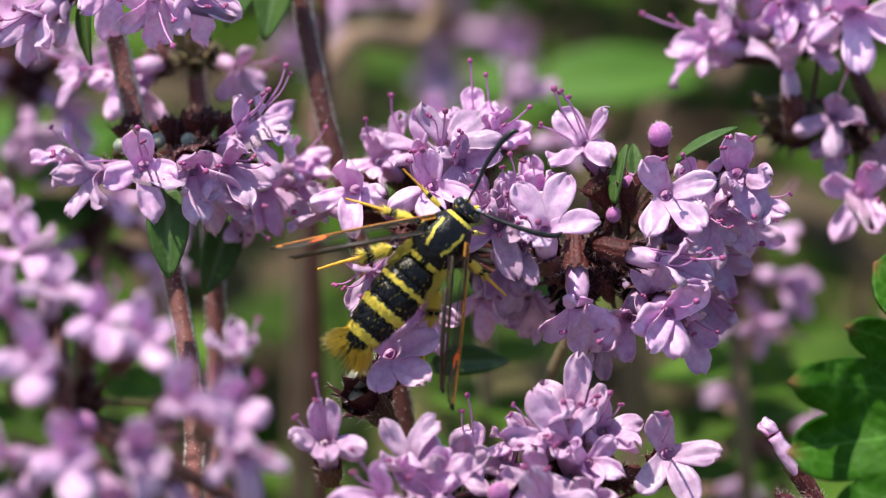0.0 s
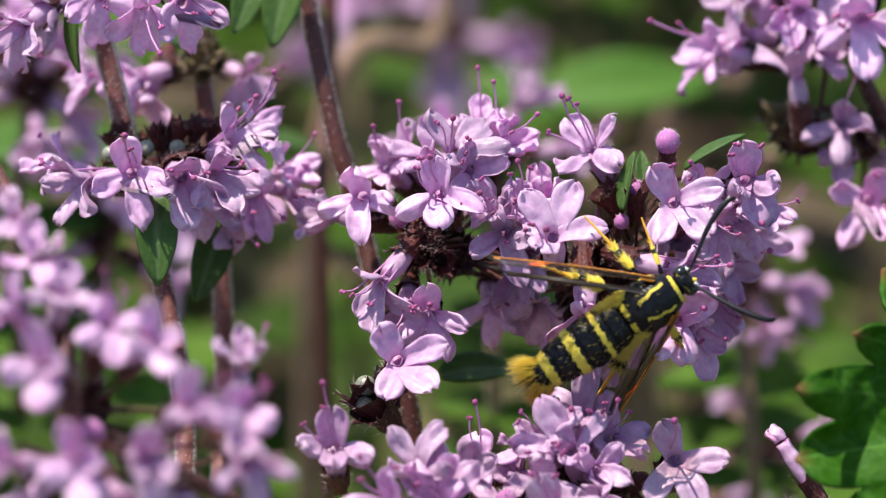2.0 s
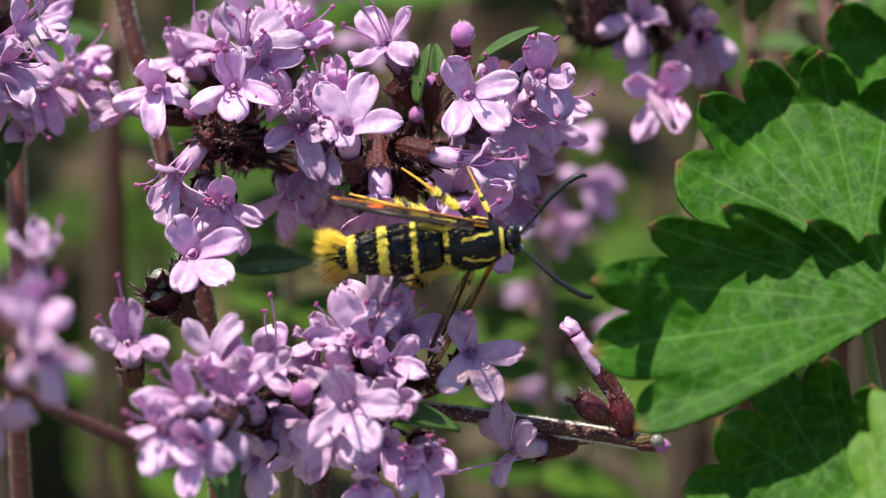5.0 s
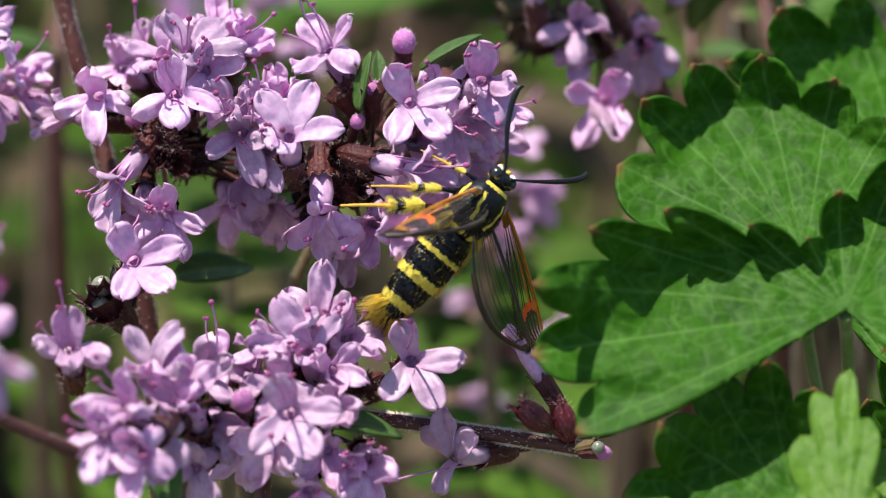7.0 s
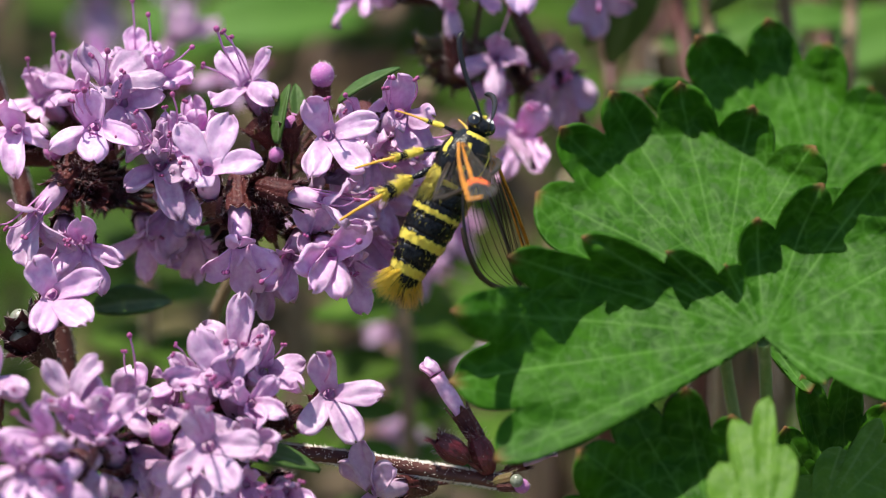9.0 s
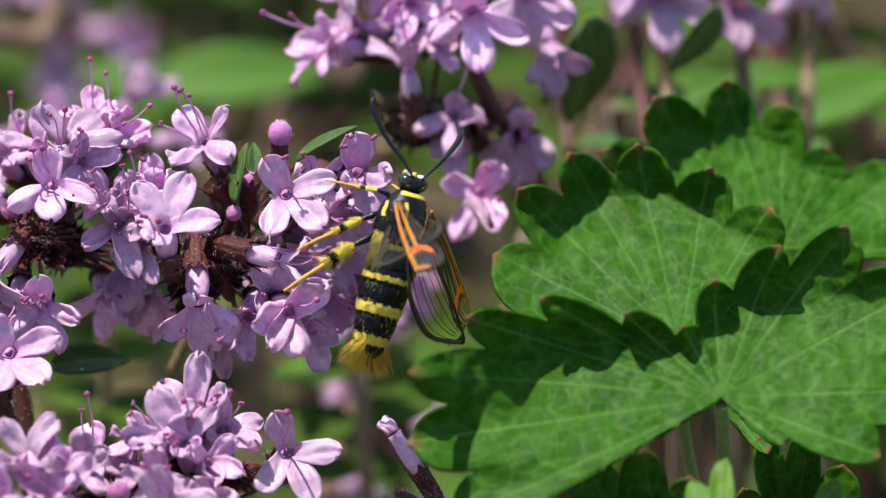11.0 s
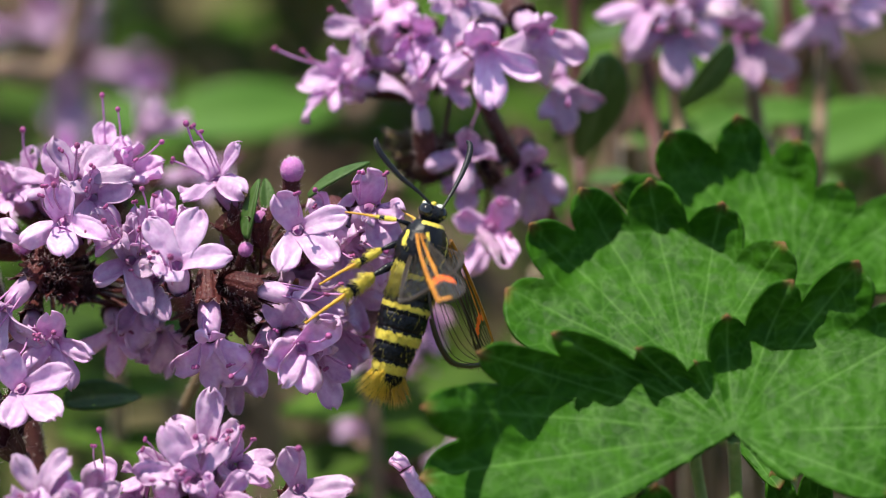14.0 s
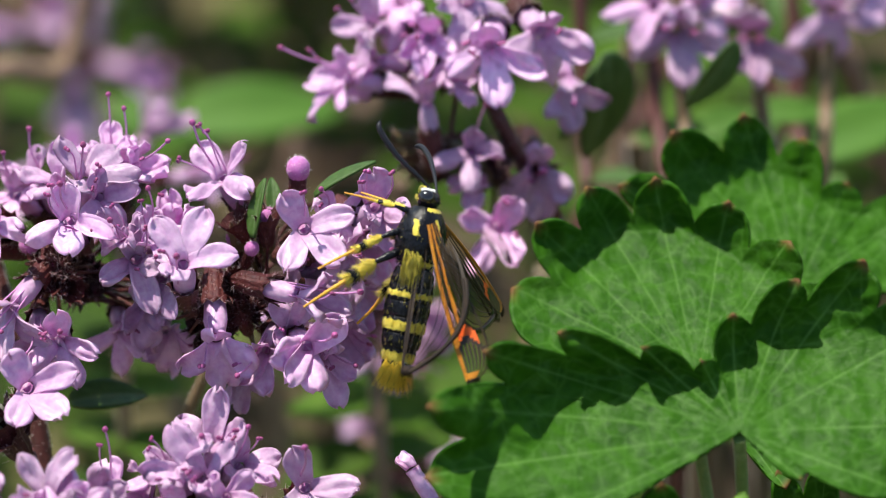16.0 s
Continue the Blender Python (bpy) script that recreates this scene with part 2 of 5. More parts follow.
def turned(at, axis, up):
    """A pose at a point with its z along axis and its y towards up."""
    z = Vector(axis).normalized()
    y = Vector(up) - z * Vector(up).dot(z)
    y = y.normalized() if y.length > 1e-6 else z.orthogonal().normalized()
    m = Matrix((y.cross(z), y, z)).transposed().to_4x4()
    m.translation = at
    return m


MM = 0.001


# ---- ground ----
def ground():
    rng = random.Random(5)
    n, size = 200, 40.0
    rows = []
    for r in range(n + 1):
        row = []
        for c in range(n + 1):
            x, y = ((2 * k / n - 1) for k in (c, r))
            x, y = size * x * abs(x) ** 2.2, size * y * abs(y) ** 2.2
            z = 0.006 * noise.noise((x * 25, y * 25, 1)) + 0.003 * noise.noise((x * 90, y * 90, 4))
            row.append(Vector((x, y + 0.1, z)))
        rows.append(row)
    s = Shape()
    s.grid(rows)
    tagged(new("ground", s.mesh("ground", [SOIL])), "brown dry soil under the meadow plants", "ground", "", "structure")
    # dry stalks and litter lying on the soil
    s = Shape()
    for _ in range(420):
        x, y = rng.uniform(-0.16, 0.16), rng.uniform(-0.05, 0.42)
        a, ln = rng.uniform(0, 6.3), rng.uniform(0.008, 0.05)
        p = Vector((x, y, 0.004 + rng.random() * 0.006))
        q = p + Vector((math.cos(a), math.sin(a), rng.uniform(-0.05, 0.25))) * ln
        s.tube([p, (p + q) / 2 + Vector((0, 0, 0.001)), q], [0.0007, 0.0007, 0.0004], 4)
    tagged(new("dry_litter", s.mesh("dry_litter", [STRAW])), "dry brown stalks and litter on the soil", "litter", "", "stuff")


# ---- thyme ----
def lobe(s, phi, length, width, rim, flare, curl, cup, notch=0.0, wave=0.0, seed=0.0, z0=0.0):
    """One spoon-shaped petal lobe from the mouth's rim, turning outwards by flare and then by curl (radians)."""
    out, side = Vector((math.cos(phi), math.sin(phi), 0)), Vector((-math.sin(phi), math.cos(phi), 0))
    n, w = 15, 11
    p = out * rim + Vector((0, 0, z0))
    rows, tint = [], []
    for k in range(n):
        u = k / (n - 1)
        ang = 0.30 + (flare - 0.30) * min(1.0, u / 0.3) + curl * u
        d = out * math.sin(ang) + Vector((0, 0, 1)) * math.cos(ang)
        nor = out * math.cos(ang) - Vector((0, 0, 1)) * math.sin(ang)
        if k:
            p = p + d * (length / (n - 1))
        rise = min(1.0, u / 0.66)
        h = width * (0.60 + 0.40 * rise * rise * (3 - 2 * rise))
        if u > 0.66:
            h *= math.sqrt(max(0.05, 1 - ((u - 0.66) / 0.345) ** 2))
        row = []
        for c in range(w):
            t = 2 * c / (w - 1) - 1
            edge = -notch * length * math.exp(-(t / 0.32) ** 2) * max(0, u - 0.55) / 0.45
            edge += 0.04 * length * max(0.0, u - 0.7) * noise.noise((t * 4.0, seed * 9, 1.5)) / 0.3
            ripple = wave * u * noise.noise((t * 1.2 + seed, u * 1.7, seed * 3)) + 0.28 * u * noise.noise((t * 2.6, u * 3.3, seed * 5)) + 0.11 * u * abs(t) * noise.noise((t * 6.1, u * 7.3, seed * 7))
            rim_in = 0.14 * width * (1 - rise) * t * t
            row.append(p + side * (t * h * (1 + 0.08 * noise.noise((u * 3.5, math.copysign(2.0, t), seed * 4)))) - nor * (cup * width * t * t) - out * rim_in + d * edge + nor * ripple)
        rows.append(row)
        tint.append([max(0.0, 0.5 - 1.6 * u) + 0.12 * (c % 2) * (1 - 0.5 * u) for c in range(w)])
    s.grid(rows, 0, False, tint)


def corolla_mesh(seed, shut=False, calm=False):
    """A two-lipped thyme corolla with an open funnel, mouth at the origin, opening along z, upper lip along y. Millimetres."""
    r = random.Random(seed)
    s = Shape()
    rows, tint = [], []
    wide = 0.5 if shut else 0.8
    for z, rad in ((-4.4, 0.34), (-3.4, 0.40), (-2.4, 0.50), (-1.6, 0.46 + 0.10 * wide), (-1.0, 0.40 + 0.06 * wide), (-0.58, 0.50 if shut else 0.30)):
        rows.append([Vector((rad * math.cos(a) * 1.06, rad * math.sin(a), z)) for a in [2 * math.pi * k / 16 for k in range(16)]])
        tint.append([0.12 + 0.2 * max(0.0, 1 + z / 1.6)] * 16)
    s.grid(rows, 0, True, tint)
    s.cap(rows[5], Vector((0, 0, -0.95)))
    s.a[-17:] = [1.6] * 17
    j = lambda a: r.uniform(-a, a) * (0.35 if calm else 1.0)
    flat, wave = (radians(14), 0.35) if calm else (0.0, 0.75)
    if shut:
        lobe(s, radians(90), 1.3, 0.6, 0.46, radians(-8), radians(-20), 0.5, 0, 0.1, seed, -0.5)
        lobe(s, radians(270), 1.0, 0.6, 0.46, radians(-5), radians(30), 0.5, 0, 0.1, seed + 1, -0.5)
        return petals_of(s)
    lobe(s, radians(90 + j(8)), 2.0 + j(0.3), 0.74 + j(0.12), 0.30, radians(30 + j(20)), radians(24 + j(30)), 0.24 + j(0.3), 0.24, 0.5, seed + 0.3, -0.5)
    spread, bell = 58 + j(12), j(16)
    lobe(s, radians(270 - spread + j(8)), 2.45 + j(0.35), 0.66 + j(0.12), 0.30, radians(46 + bell + j(16)) + flat, radians(24 + j(44)) - flat, 0.16 + j(0.5), 0, wave, seed + 1.3, -0.5)
    lobe(s, radians(270 + j(10)), 2.75 + j(0.35), 0.75 + j(0.14), 0.30, radians(44 + bell + j(16)) + flat, radians(32 + j(48)) - flat, 0.16 + j(0.5), 0.06, wave, seed + 2.3, -0.5)
    lobe(s, radians(270 + spread + j(8)), 2.45 + j(0.35), 0.66 + j(0.12), 0.30, radians(46 + bell + j(16)) + flat, radians(24 + j(44)) - flat, 0.16 + j(0.5), 0, wave, seed + 3.3, -0.5)
    return petals_of(s)


def petals_of(s):
    bm = bmesh.new()
    bm.from_mesh(s.mesh("petals", [PETAL]))
    bmesh.ops.remove_doubles(bm, verts=bm.verts, dist=0.002)
    bmesh.ops.solidify(bm, geom=bm.faces, thickness=0.04)
    bmesh.ops.delete(bm, geom=[v for v in bm.verts if v.co.length > 4.75], context="VERTS")
    bmesh.ops.scale(bm, vec=(MM, MM, MM), verts=bm.verts)
    me = bpy.data.meshes.new("corolla")
    bm.to_mesh(me)
    bm.free()
    me.polygons.foreach_set("use_smooth", [True] * len(me.polygons))
    return me


CALYX_FUZZ = {}


def calyx_mesh(seed, mat, open_wide=0.0, fat=1.0, pod=False):
    """A ribbed bell with three short upper and two long lower teeth, hairs on its rim, from z = -6 to -2.4 mm."""
    r = random.Random(seed)
    s, fuzz = Shape(), Shape()
    n = 30
    rows = []
    bell = ((-6.0, 0.2), (-5.8, 0.42), (-5.2, 0.62), (-4.2, 0.70), (-3.3, 0.70 + open_wide), (-2.7, 0.76 + 1.6 * open_wide))
    if pod:
        bell = ((-6.0, 0.2), (-5.8, 0.42), (-5.1, 0.70), (-4.3, 0.84), (-3.4, 0.74), (-2.7, 0.50))
    mouth = bell[-1][1]
    for z, rad in bell:
        rows.append([Vector(((rad + 0.075 * math.cos(10 * a)) * math.cos(a), (rad + 0.075 * math.cos(10 * a)) * math.sin(a), z))
                     for a in [2 * math.pi * k / n for k in range(n)]])
    s.grid(rows, 0, True)
    for phi, ln, w in ((48, 0.62, 0.36), (90, 0.68, 0.38), (132, 0.62, 0.36), (248, 1.0, 0.30), (292, 1.0, 0.30)):
        a = radians(phi + r.uniform(-4, 4))
        out, side = Vector((math.cos(a), math.sin(a), 0)), Vector((-math.sin(a), math.cos(a), 0))
        root = out * (mouth - 0.01) + Vector((0, 0, -2.75))
        lean = 0.12 if pod else 0.15 + open_wide + (0.25 if phi < 180 else -0.05)
        tri = []
        for u in (0, 0.35, 0.7, 1.0):
            p = root + (out * lean * u + Vector((0, 0, 1))) * ln * u
            tri.append([p - side * w * (1 - u * 0.94), p + out * 0.06, p + side * w * (1 - u * 0.94), p - out * 0.06])
        s.grid(tri, 0, True)
        for k in range(7):
            u = r.random()
            p = root + (out * lean * u + Vector((0, 0, 1))) * ln * u + side * w * (1 - u) * r.choice((-1, 1))
            fuzz.hair(p, p + side * r.uniform(-0.5, 0.5) + out * r.uniform(0.1, 0.4) + Vector((0, 0, r.uniform(0, 0.4))), 0.018)
    for k in range(70 if pod else 60):
        a, z = r.uniform(0, 6.3), r.uniform(-5.5, -2.9)
        out = Vector((math.cos(a), math.sin(a), 0))
        p = out * (0.72 + 0.12 * pod) + Vector((0, 0, z))
        fuzz.hair(p, p + out * r.uniform(0.2, 0.5) + Vector((0, 0, r.uniform(0, 0.4))), 0.016)
    for q in (s, fuzz):
        q.v = [Vector((v.x * fat, v.y * fat, -2.4 + (v.z + 2.4) * 0.78)) * MM for v in q.v]
    me = s.mesh("calyx", [mat])
    CALYX_FUZZ[me.name] = fuzz.mesh("calyx_hair", [CALYX_HAIR])
    return me


def stamen_mesh(seed, style):
    """One filament with its two-celled anther, or the knobbed style, rising along z from the tube."""
    r = random.Random(seed)
    s = Shape()
    ln = r.uniform(3.0, 4.0) if style else r.uniform(1.4, 2.8)
    q = Vector((r.uniform(-0.3, 0.3), r.uniform(0.1, 0.7), ln))
    pts = curve([Vector((0, 0, -1.5)), q * 0.5 + Vector((0, -0.18, 0)), q], 4)
    s.tube(pts, [0.062 if style else 0.048] * len(pts), 5, 0)
    if style:
        s.ball(q, (0.17, 0.17, 0.19), 1, 8, 6)
    else:
        s.ball(q + Vector((0.09, 0, 0)), (0.14, 0.11, 0.13), 1, 7, 5)
        s.ball(q - Vector((0.09, 0, 0)), (0.12, 0.11, 0.13), 1, 7, 5)
    s.v = [v * MM for v in s.v]
    return s.mesh("stamen", [FILAMENT, ANTHER])


def bud_mesh(seed):
    r = random.Random(seed)
    s = Shape()
    s.ball((0, 0, -2.2), (0.85, 0.85, 0.95), 0, 14, 9)
    for k in range(70):
        a, b = r.uniform(0, 6.3), r.uniform(0.05, 1.7)
        o = Vector((math.sin(b) * math.cos(a), math.sin(b) * math.sin(a), math.cos(b)))
        p = Vector((0, 0, -2.2)) + o * 0.84
        s.hair(p, p + o * 0.22 + Vector((0, 0, 0.1)), 0.014, 1)
    s.v = [v * MM for v in s.v]
    return s.mesh("bud", [BUD, HAIR])


def thyme_leaf_mesh(length, width, fold=0.3, droop=0.4):
    """An oval thyme leaf from the origin along y, its face along z. Millimetres."""
    rows, tint = [], []
    for k in range(13):
        u = k / 12
        h = width * math.sin(math.pi * min(1, 0.06 + 0.93 * u ** 0.85)) ** 0.75
        row, tr = [], []
        for c in range(9):
            t = 2 * c / 8 - 1
            row.append(Vector((t * h, length * u, fold * abs(t) * h - droop * length * u * u * 0.5)) * MM)
            side = abs(math.sin((u * 7 - abs(t) * 1.6) * math.pi))
            tr.append(max(math.exp(-(t / 0.10) ** 2), 0.5 * math.exp(-(side / 0.22) ** 2)))
        rows.append(row)
        tint.append(tr)
    s = Shape()
    s.grid(rows, 0, False, tint)
    bm = bmesh.new()
    bm.from_mesh(s.mesh("leaf", [LEAF_THYME], "vein"))
    bmesh.ops.solidify(bm, geom=bm.faces, thickness=0.00016)
    me = bpy.data.meshes.new("leaf")
    bm.to_mesh(me)
    bm.free()
    me.materials.append(LEAF_THYME)
    me.polygons.foreach_set("use_smooth", [True] * len(me.polygons))
    return me


COROLLAS = [corolla_mesh(k) for k in range(24)]
COROLLAS_FLAT = [corolla_mesh(120 + k, False, True) for k in range(8)]
COROLLA_SHUT = corolla_mesh(91, True)
for me in (*COROLLAS, *COROLLAS_FLAT, COROLLA_SHUT):
    me.materials.append(PETAL)
CALYCES = [calyx_mesh(20 + k, CALYX, 0.04 * k, 0.82) for k in range(4)]
CALYCES_GREEN = [calyx_mesh(30 + k, CALYX_GREEN, 0.03 * k) for k in range(2)]
CALYCES_DARK = [calyx_mesh(40 + k, CALYX_DARK, 0.16 + 0.08 * k) for k in range(3)]
CALYCES_OPEN = [calyx_mesh(56 + k, CALYX, 0.2 + 0.1 * k, 0.9) for k in range(3)]
CALYCES_FAT = [calyx_mesh(50 + k, CALYX_POD, 0.0, 1.0, True) for k in range(2)]
STAMENS = [stamen_mesh(60 + k, False) for k in range(6)]
STYLES = [stamen_mesh(70 + k, True) for k in range(3)]
BUDS = [bud_mesh(80)]
LEAF_OVAL = thyme_leaf_mesh(5.0, 1.15)
LEAF_LONG = thyme_leaf_mesh(4.6, 0.95, 0.35, 0.15)


class Sprig:
    """A thyme shoot standing on the soil: stems, whorls of flowers, leaves."""

    def __init__(self, foot, label, seed, name="thyme_sprig"):
        self.foot, self.rng = Vector(foot), random.Random(seed)
        self.ob = thing(name, self.foot, label, "plant", "flowering thyme sprigs")
        self.node = self.foot

    def local(self, m):
        return Matrix.Translation(-self.foot) @ m

    def stem(self, points, r0=0.5, r1=0.4, mat=None, hairs=0, name="stem", ridged=False):
        pts = curve(points, 8)
        n = len(pts)
        s = Shape()
        s.tube([p - self.foot for p in pts], [(r0 + (r1 - r0) * k / (n - 1)) * MM * (1 + 0.05 * math.sin(k * 1.7)) for k in range(n)], 9)
        ob = part(name, s.mesh(name, [mat or STEM]), self.ob)
        if hairs:
            h, rng = Shape(), self.rng
            for _ in range(hairs):
                u = rng.random() * (n - 1.001)
                k = int(u)
                p = pts[k].lerp(pts[k + 1], u - k) - self.foot
                along = (pts[k + 1] - pts[k]).normalized()
                out = along.orthogonal().normalized()
                out.rotate(Matrix.Rotation(rng.uniform(0, 6.3), 3, along))
                if ridged and rng.random() < 0.8:
                    out = along.cross(AHEAD) * rng.choice((-1, 1)) - AHEAD * rng.uniform(-0.45, 0.6)
                    out = (out - along * out.dot(along)).normalized()
                rad = (r0 + (r1 - r0) * u / (n - 1)) * MM
                p += out * rad * 0.95
                h.hair(p, p + (out * rng.uniform(0.5, 1) - along * rng.uniform(0.1, 0.9)) * rng.uniform(0.10, 0.26) * MM, (0.036 if ridged else 0.024) * MM)
            part("stem_hair", h.mesh("stem_hair", [HAIR]), ob)
        return ob

    def flower(self, x, y, d, fx, fy, fz, roll=0.0, size=1.0, open_flower=True, calyx="red", stamens=True, shut=False, flat=False):
        rng = self.rng
        axis = way(fx, fy, fz)
        at = place(x, y, d)
        up = Vector((0, 0, 1)) + UP * 0.6
        if abs(axis.dot(up.normalized())) > 0.86:
            up = UP * 0.2 + AHEAD * 0.9
        m = turned(at, axis, up) @ Matrix.Rotation(radians(roll), 4, "Z") @ Matrix.Diagonal((size, size, size, 1))
        kind = {"red": CALYCES, "green": CALYCES_GREEN, "dark": CALYCES_DARK, "fat": CALYCES_FAT, "open": CALYCES_OPEN}[calyx]
        if open_flower:
            ob = part("flower", COROLLA_SHUT if shut else rng.choice(COROLLAS_FLAT if flat else COROLLAS), self.ob, self.local(m))
            if stamens:
                for sx, sy in ((-0.35, 0.45), (0.35, 0.45), (-0.5, 0.1), (0.5, 0.1)):
                    if rng.random() < 0.32:
                        part("stamen", rng.choice(STAMENS), ob, pose(sx * MM, sy * MM, 0, 0, sx * 22 + rng.uniform(-8, 8), rng.uniform(-40, 40)))
                if rng.random() < 0.55:
                    part("style", rng.choice(STYLES), ob, pose(0, 0.55 * MM, 0, rng.uniform(-12, 4), 0, rng.uniform(-60, 60)))
            cup, seat = rng.choice(kind), pose(0, 0, (-0.7 if shut else 0.25) * MM)
            part("calyx", cup, ob, seat, "hairy dark red calyx")
        else:
            cup, seat = rng.choice(kind), None
            ob = part("seed_calyx", cup, self.ob, self.local(m))
        tagged(part("calyx_hair", CALYX_FUZZ[cup.name], ob, seat), kind="stuff")
        base = m @ Vector((0, 0, -0.0047 if open_flower else -0.0051))
        if (self.node - base).length > 0.0006:
            s = Shape()
            bend = base - axis * (self.node - base).length * 0.35
            pts = curve([base, bend.lerp(self.node, 0.3), self.node], 4)
            back = m.inverted()
            s.tube([back @ p for p in pts], [0.13 * MM] * len(pts), 6)
            part("stalk", s.mesh("stalk", [CALYX if calyx != "green" else STEM_GREEN]), ob)
        return ob

    def bud(self, x, y, d, fx, fy, fz, size=1.0):
        m = turned(place(x, y, d), way(fx, fy, fz), UP + RIGHT * 0.01) @ Matrix.Diagonal((size, size, size, 1))
        ob = part("bud", BUDS[0], self.ob, self.local(m), "round hairy magenta bud")
        cup = self.rng.choice(CALYCES)
        part("calyx", cup, ob)
        tagged(part("calyx_hair", CALYX_FUZZ[cup.name], ob), kind="stuff")
        return ob

    def leaf(self, x, y, d, dx, dy, dz, nx, ny, nz, mesh, size=1.0):
        m = turned(place(x, y, d), way(nx, ny, nz), way(dx, dy, dz)) @ Matrix.Diagonal((size, size, size, 1))
        return part("leaf", mesh, self.ob, self.local(m))

    def calyces(self, x, y, d, spread, count, calyx="red", low=-0.9, size=0.8, front=0.2):
        """Spent calyces packed round a node."""
        for _ in range(int(count * 1.3)):
            a, rng = self.rng.uniform(0, 6.3), self.rng
            f = Vector((math.cos(a), max(low, math.sin(a)), rng.uniform(front - 0.4, front + 0.8))).normalized()
            k = spread * rng.uniform(0.75, 1.1) / 0.032
            self.flower(x + f.x * k, y - f.y * k, d + f.z * spread, f.x, f.y, f.z, rng.uniform(-40, 40), size * rng.uniform(0.6, 0.85), False, calyx)

    def heads(self, x, y, d, spread, count, size=1.0, low=-0.6, front=0.35, flat=1.0):
        """Open flowers all round a node."""
        for k in range(count):
            rng = self.rng
            a = 2 * math.pi * (k + rng.uniform(-0.3, 0.3)) / count
            f = Vector((math.cos(a), max(low, math.sin(a) * flat), rng.uniform(front - 0.5, front + 0.7))).normalized()
            u = spread * rng.uniform(0.7, 1.15) / 0.032
            self.flower(x + f.x * u, y - f.y * u, d + f.z * spread, f.x, f.y * 0.8, f.z + 0.25, rng.uniform(-25, 25), size * rng.uniform(0.85, 1.08))


def on_soil(x, d):
    """A foot on the soil below a plan column."""
    p = place(x, 441, d)
    return Vector((p.x, p.y, 0.0))


def first_sprig():
    g = Sprig(on_soil(150, -12), "flowering thyme sprig with lilac flowers on a red-brown hairy stem", 11)
    g.stem([g.foot, place(160, 1300, -10), place(124, 669, -5), place(69, 439, -6), place(39, 319, -7), place(-21, 99, -8), place(-66, -121, -9),
            place(-85, -260, -10)], 0.62, 0.5, STEM, 3600, "stem", True)
    g.node = place(140, 300, -5)
    F = g.flower
    F(166, 222, 5, -0.12, 0.3, 0.94, 6, 1.15)
    F(198, 146, 3, 0.1, 0.6, 0.78, 140, 1.1)
    F(148, 150, 0, -0.3, 0.55, 0.6, 10, 0.95)
    F(282, 142, 0, 0.6, 0.3, 0.6, 20, 0.95)
    F(262, 118, -1, 0.1, 0.8, 0.45, -12, 0.9)
    F(105, 155, -5, -0.4, 0.5, 0.5, 0, 1.05)
    F(28, 228, 2, -0.25, 0.12, 0.95, 8, 1.15)
    F(-30, 265, -2, -0.8, 0.1, 0.4, 0, 0.95)
    F(62, 388, 4, -0.45, -0.6, 0.62, 10, 1.1)
    F(152, 440, 4, 0.05, -0.2, 0.95, 12, 1.05)
    F(96, 516, 8, 0.08, 0.3, 0.95, 38, 1.25, flat=True)
    F(284, 290, 4, -0.1, 0.3, 0.95, 18, 1.1)
    F(345, 232, 1, 0.1, 0.65, 0.65, 10, 1.0)
    F(368, 296, 8, 0.0, 0.42, 0.9, 154, 1.2, flat=True)
    F(300, 372, -1, 0.0, -0.25, 0.9, 0, 1.05)
    F(340, 425, -3, 0.2, -0.5, 0.7, 0, 0.95)
    F(70, 175, -4, -0.4, 0.4, 0.7, 20, 0.95)
    F(225, 180, 3, 0.3, 0.3, 0.9, 30, 0.9)
    F(240, 100, -2, 0.0, 0.7, 0.5, 0, 0.95)
    F(262, 252, 4, -0.3, 0.4, 0.85, 60, 0.95)
    F(318, 250, 3, 0.1, 0.5, 0.8, 10, 1.0)
    F(330, 330, 4, -0.2, 0.0, 0.95, 20, 0.85)
    F(110, 430, 3, 0.0, -0.4, 0.85, 10, 0.95)
    F(260, 420, -3, 0.1, -0.4, 0.85, 0, 0.95)
    g.bud(80, 258, 2, -0.3, 0.2, 0.9, 0.68)
    g.bud(470, 215, 0, 0.0, 0.8, 0.5, 0.5)
    g.calyces(140, 310, 1, 2.6, 18, "red", -0.9, 0.85, 0.45)
    g.calyces(190, 330, -3, 3.0, 12, "dark", -0.9, 0.9)
    g.node = place(85, 590, -4)
    F(-8, 505, 6, -0.5, 0.75, 0.45, 0, 1.15, False, "dark")
    F(12, 588, 8, -0.25, 0.12, 0.95, 0, 1.1, False, "dark")
    F(125, 600, 2, 0.6, -0.1, 0.7, 0, 1.0, False, "dark")
    for x, y in ((38, 565), (36, 602)):
        s = Shape()
        s.ball(place(x, y, 4) - g.foot, (0.6 * MM, 0.6 * MM, 0.6 * MM), 0, 14, 9)
        part("nutlet", s.mesh("nutlet", [NUT]), g.ob, None, "round grey-green nutlet in its calyx")
    g.leaf(-95, -185, -7, -0.2, -0.95, 0.2, 0, 0.3, 0.95, LEAF_OVAL, 1.0)
    g.leaf(-150, -170, -8, -0.35, -0.9, 0.1, 0.2, 0.3, 0.9, LEAF_OVAL, 0.8)
    return g


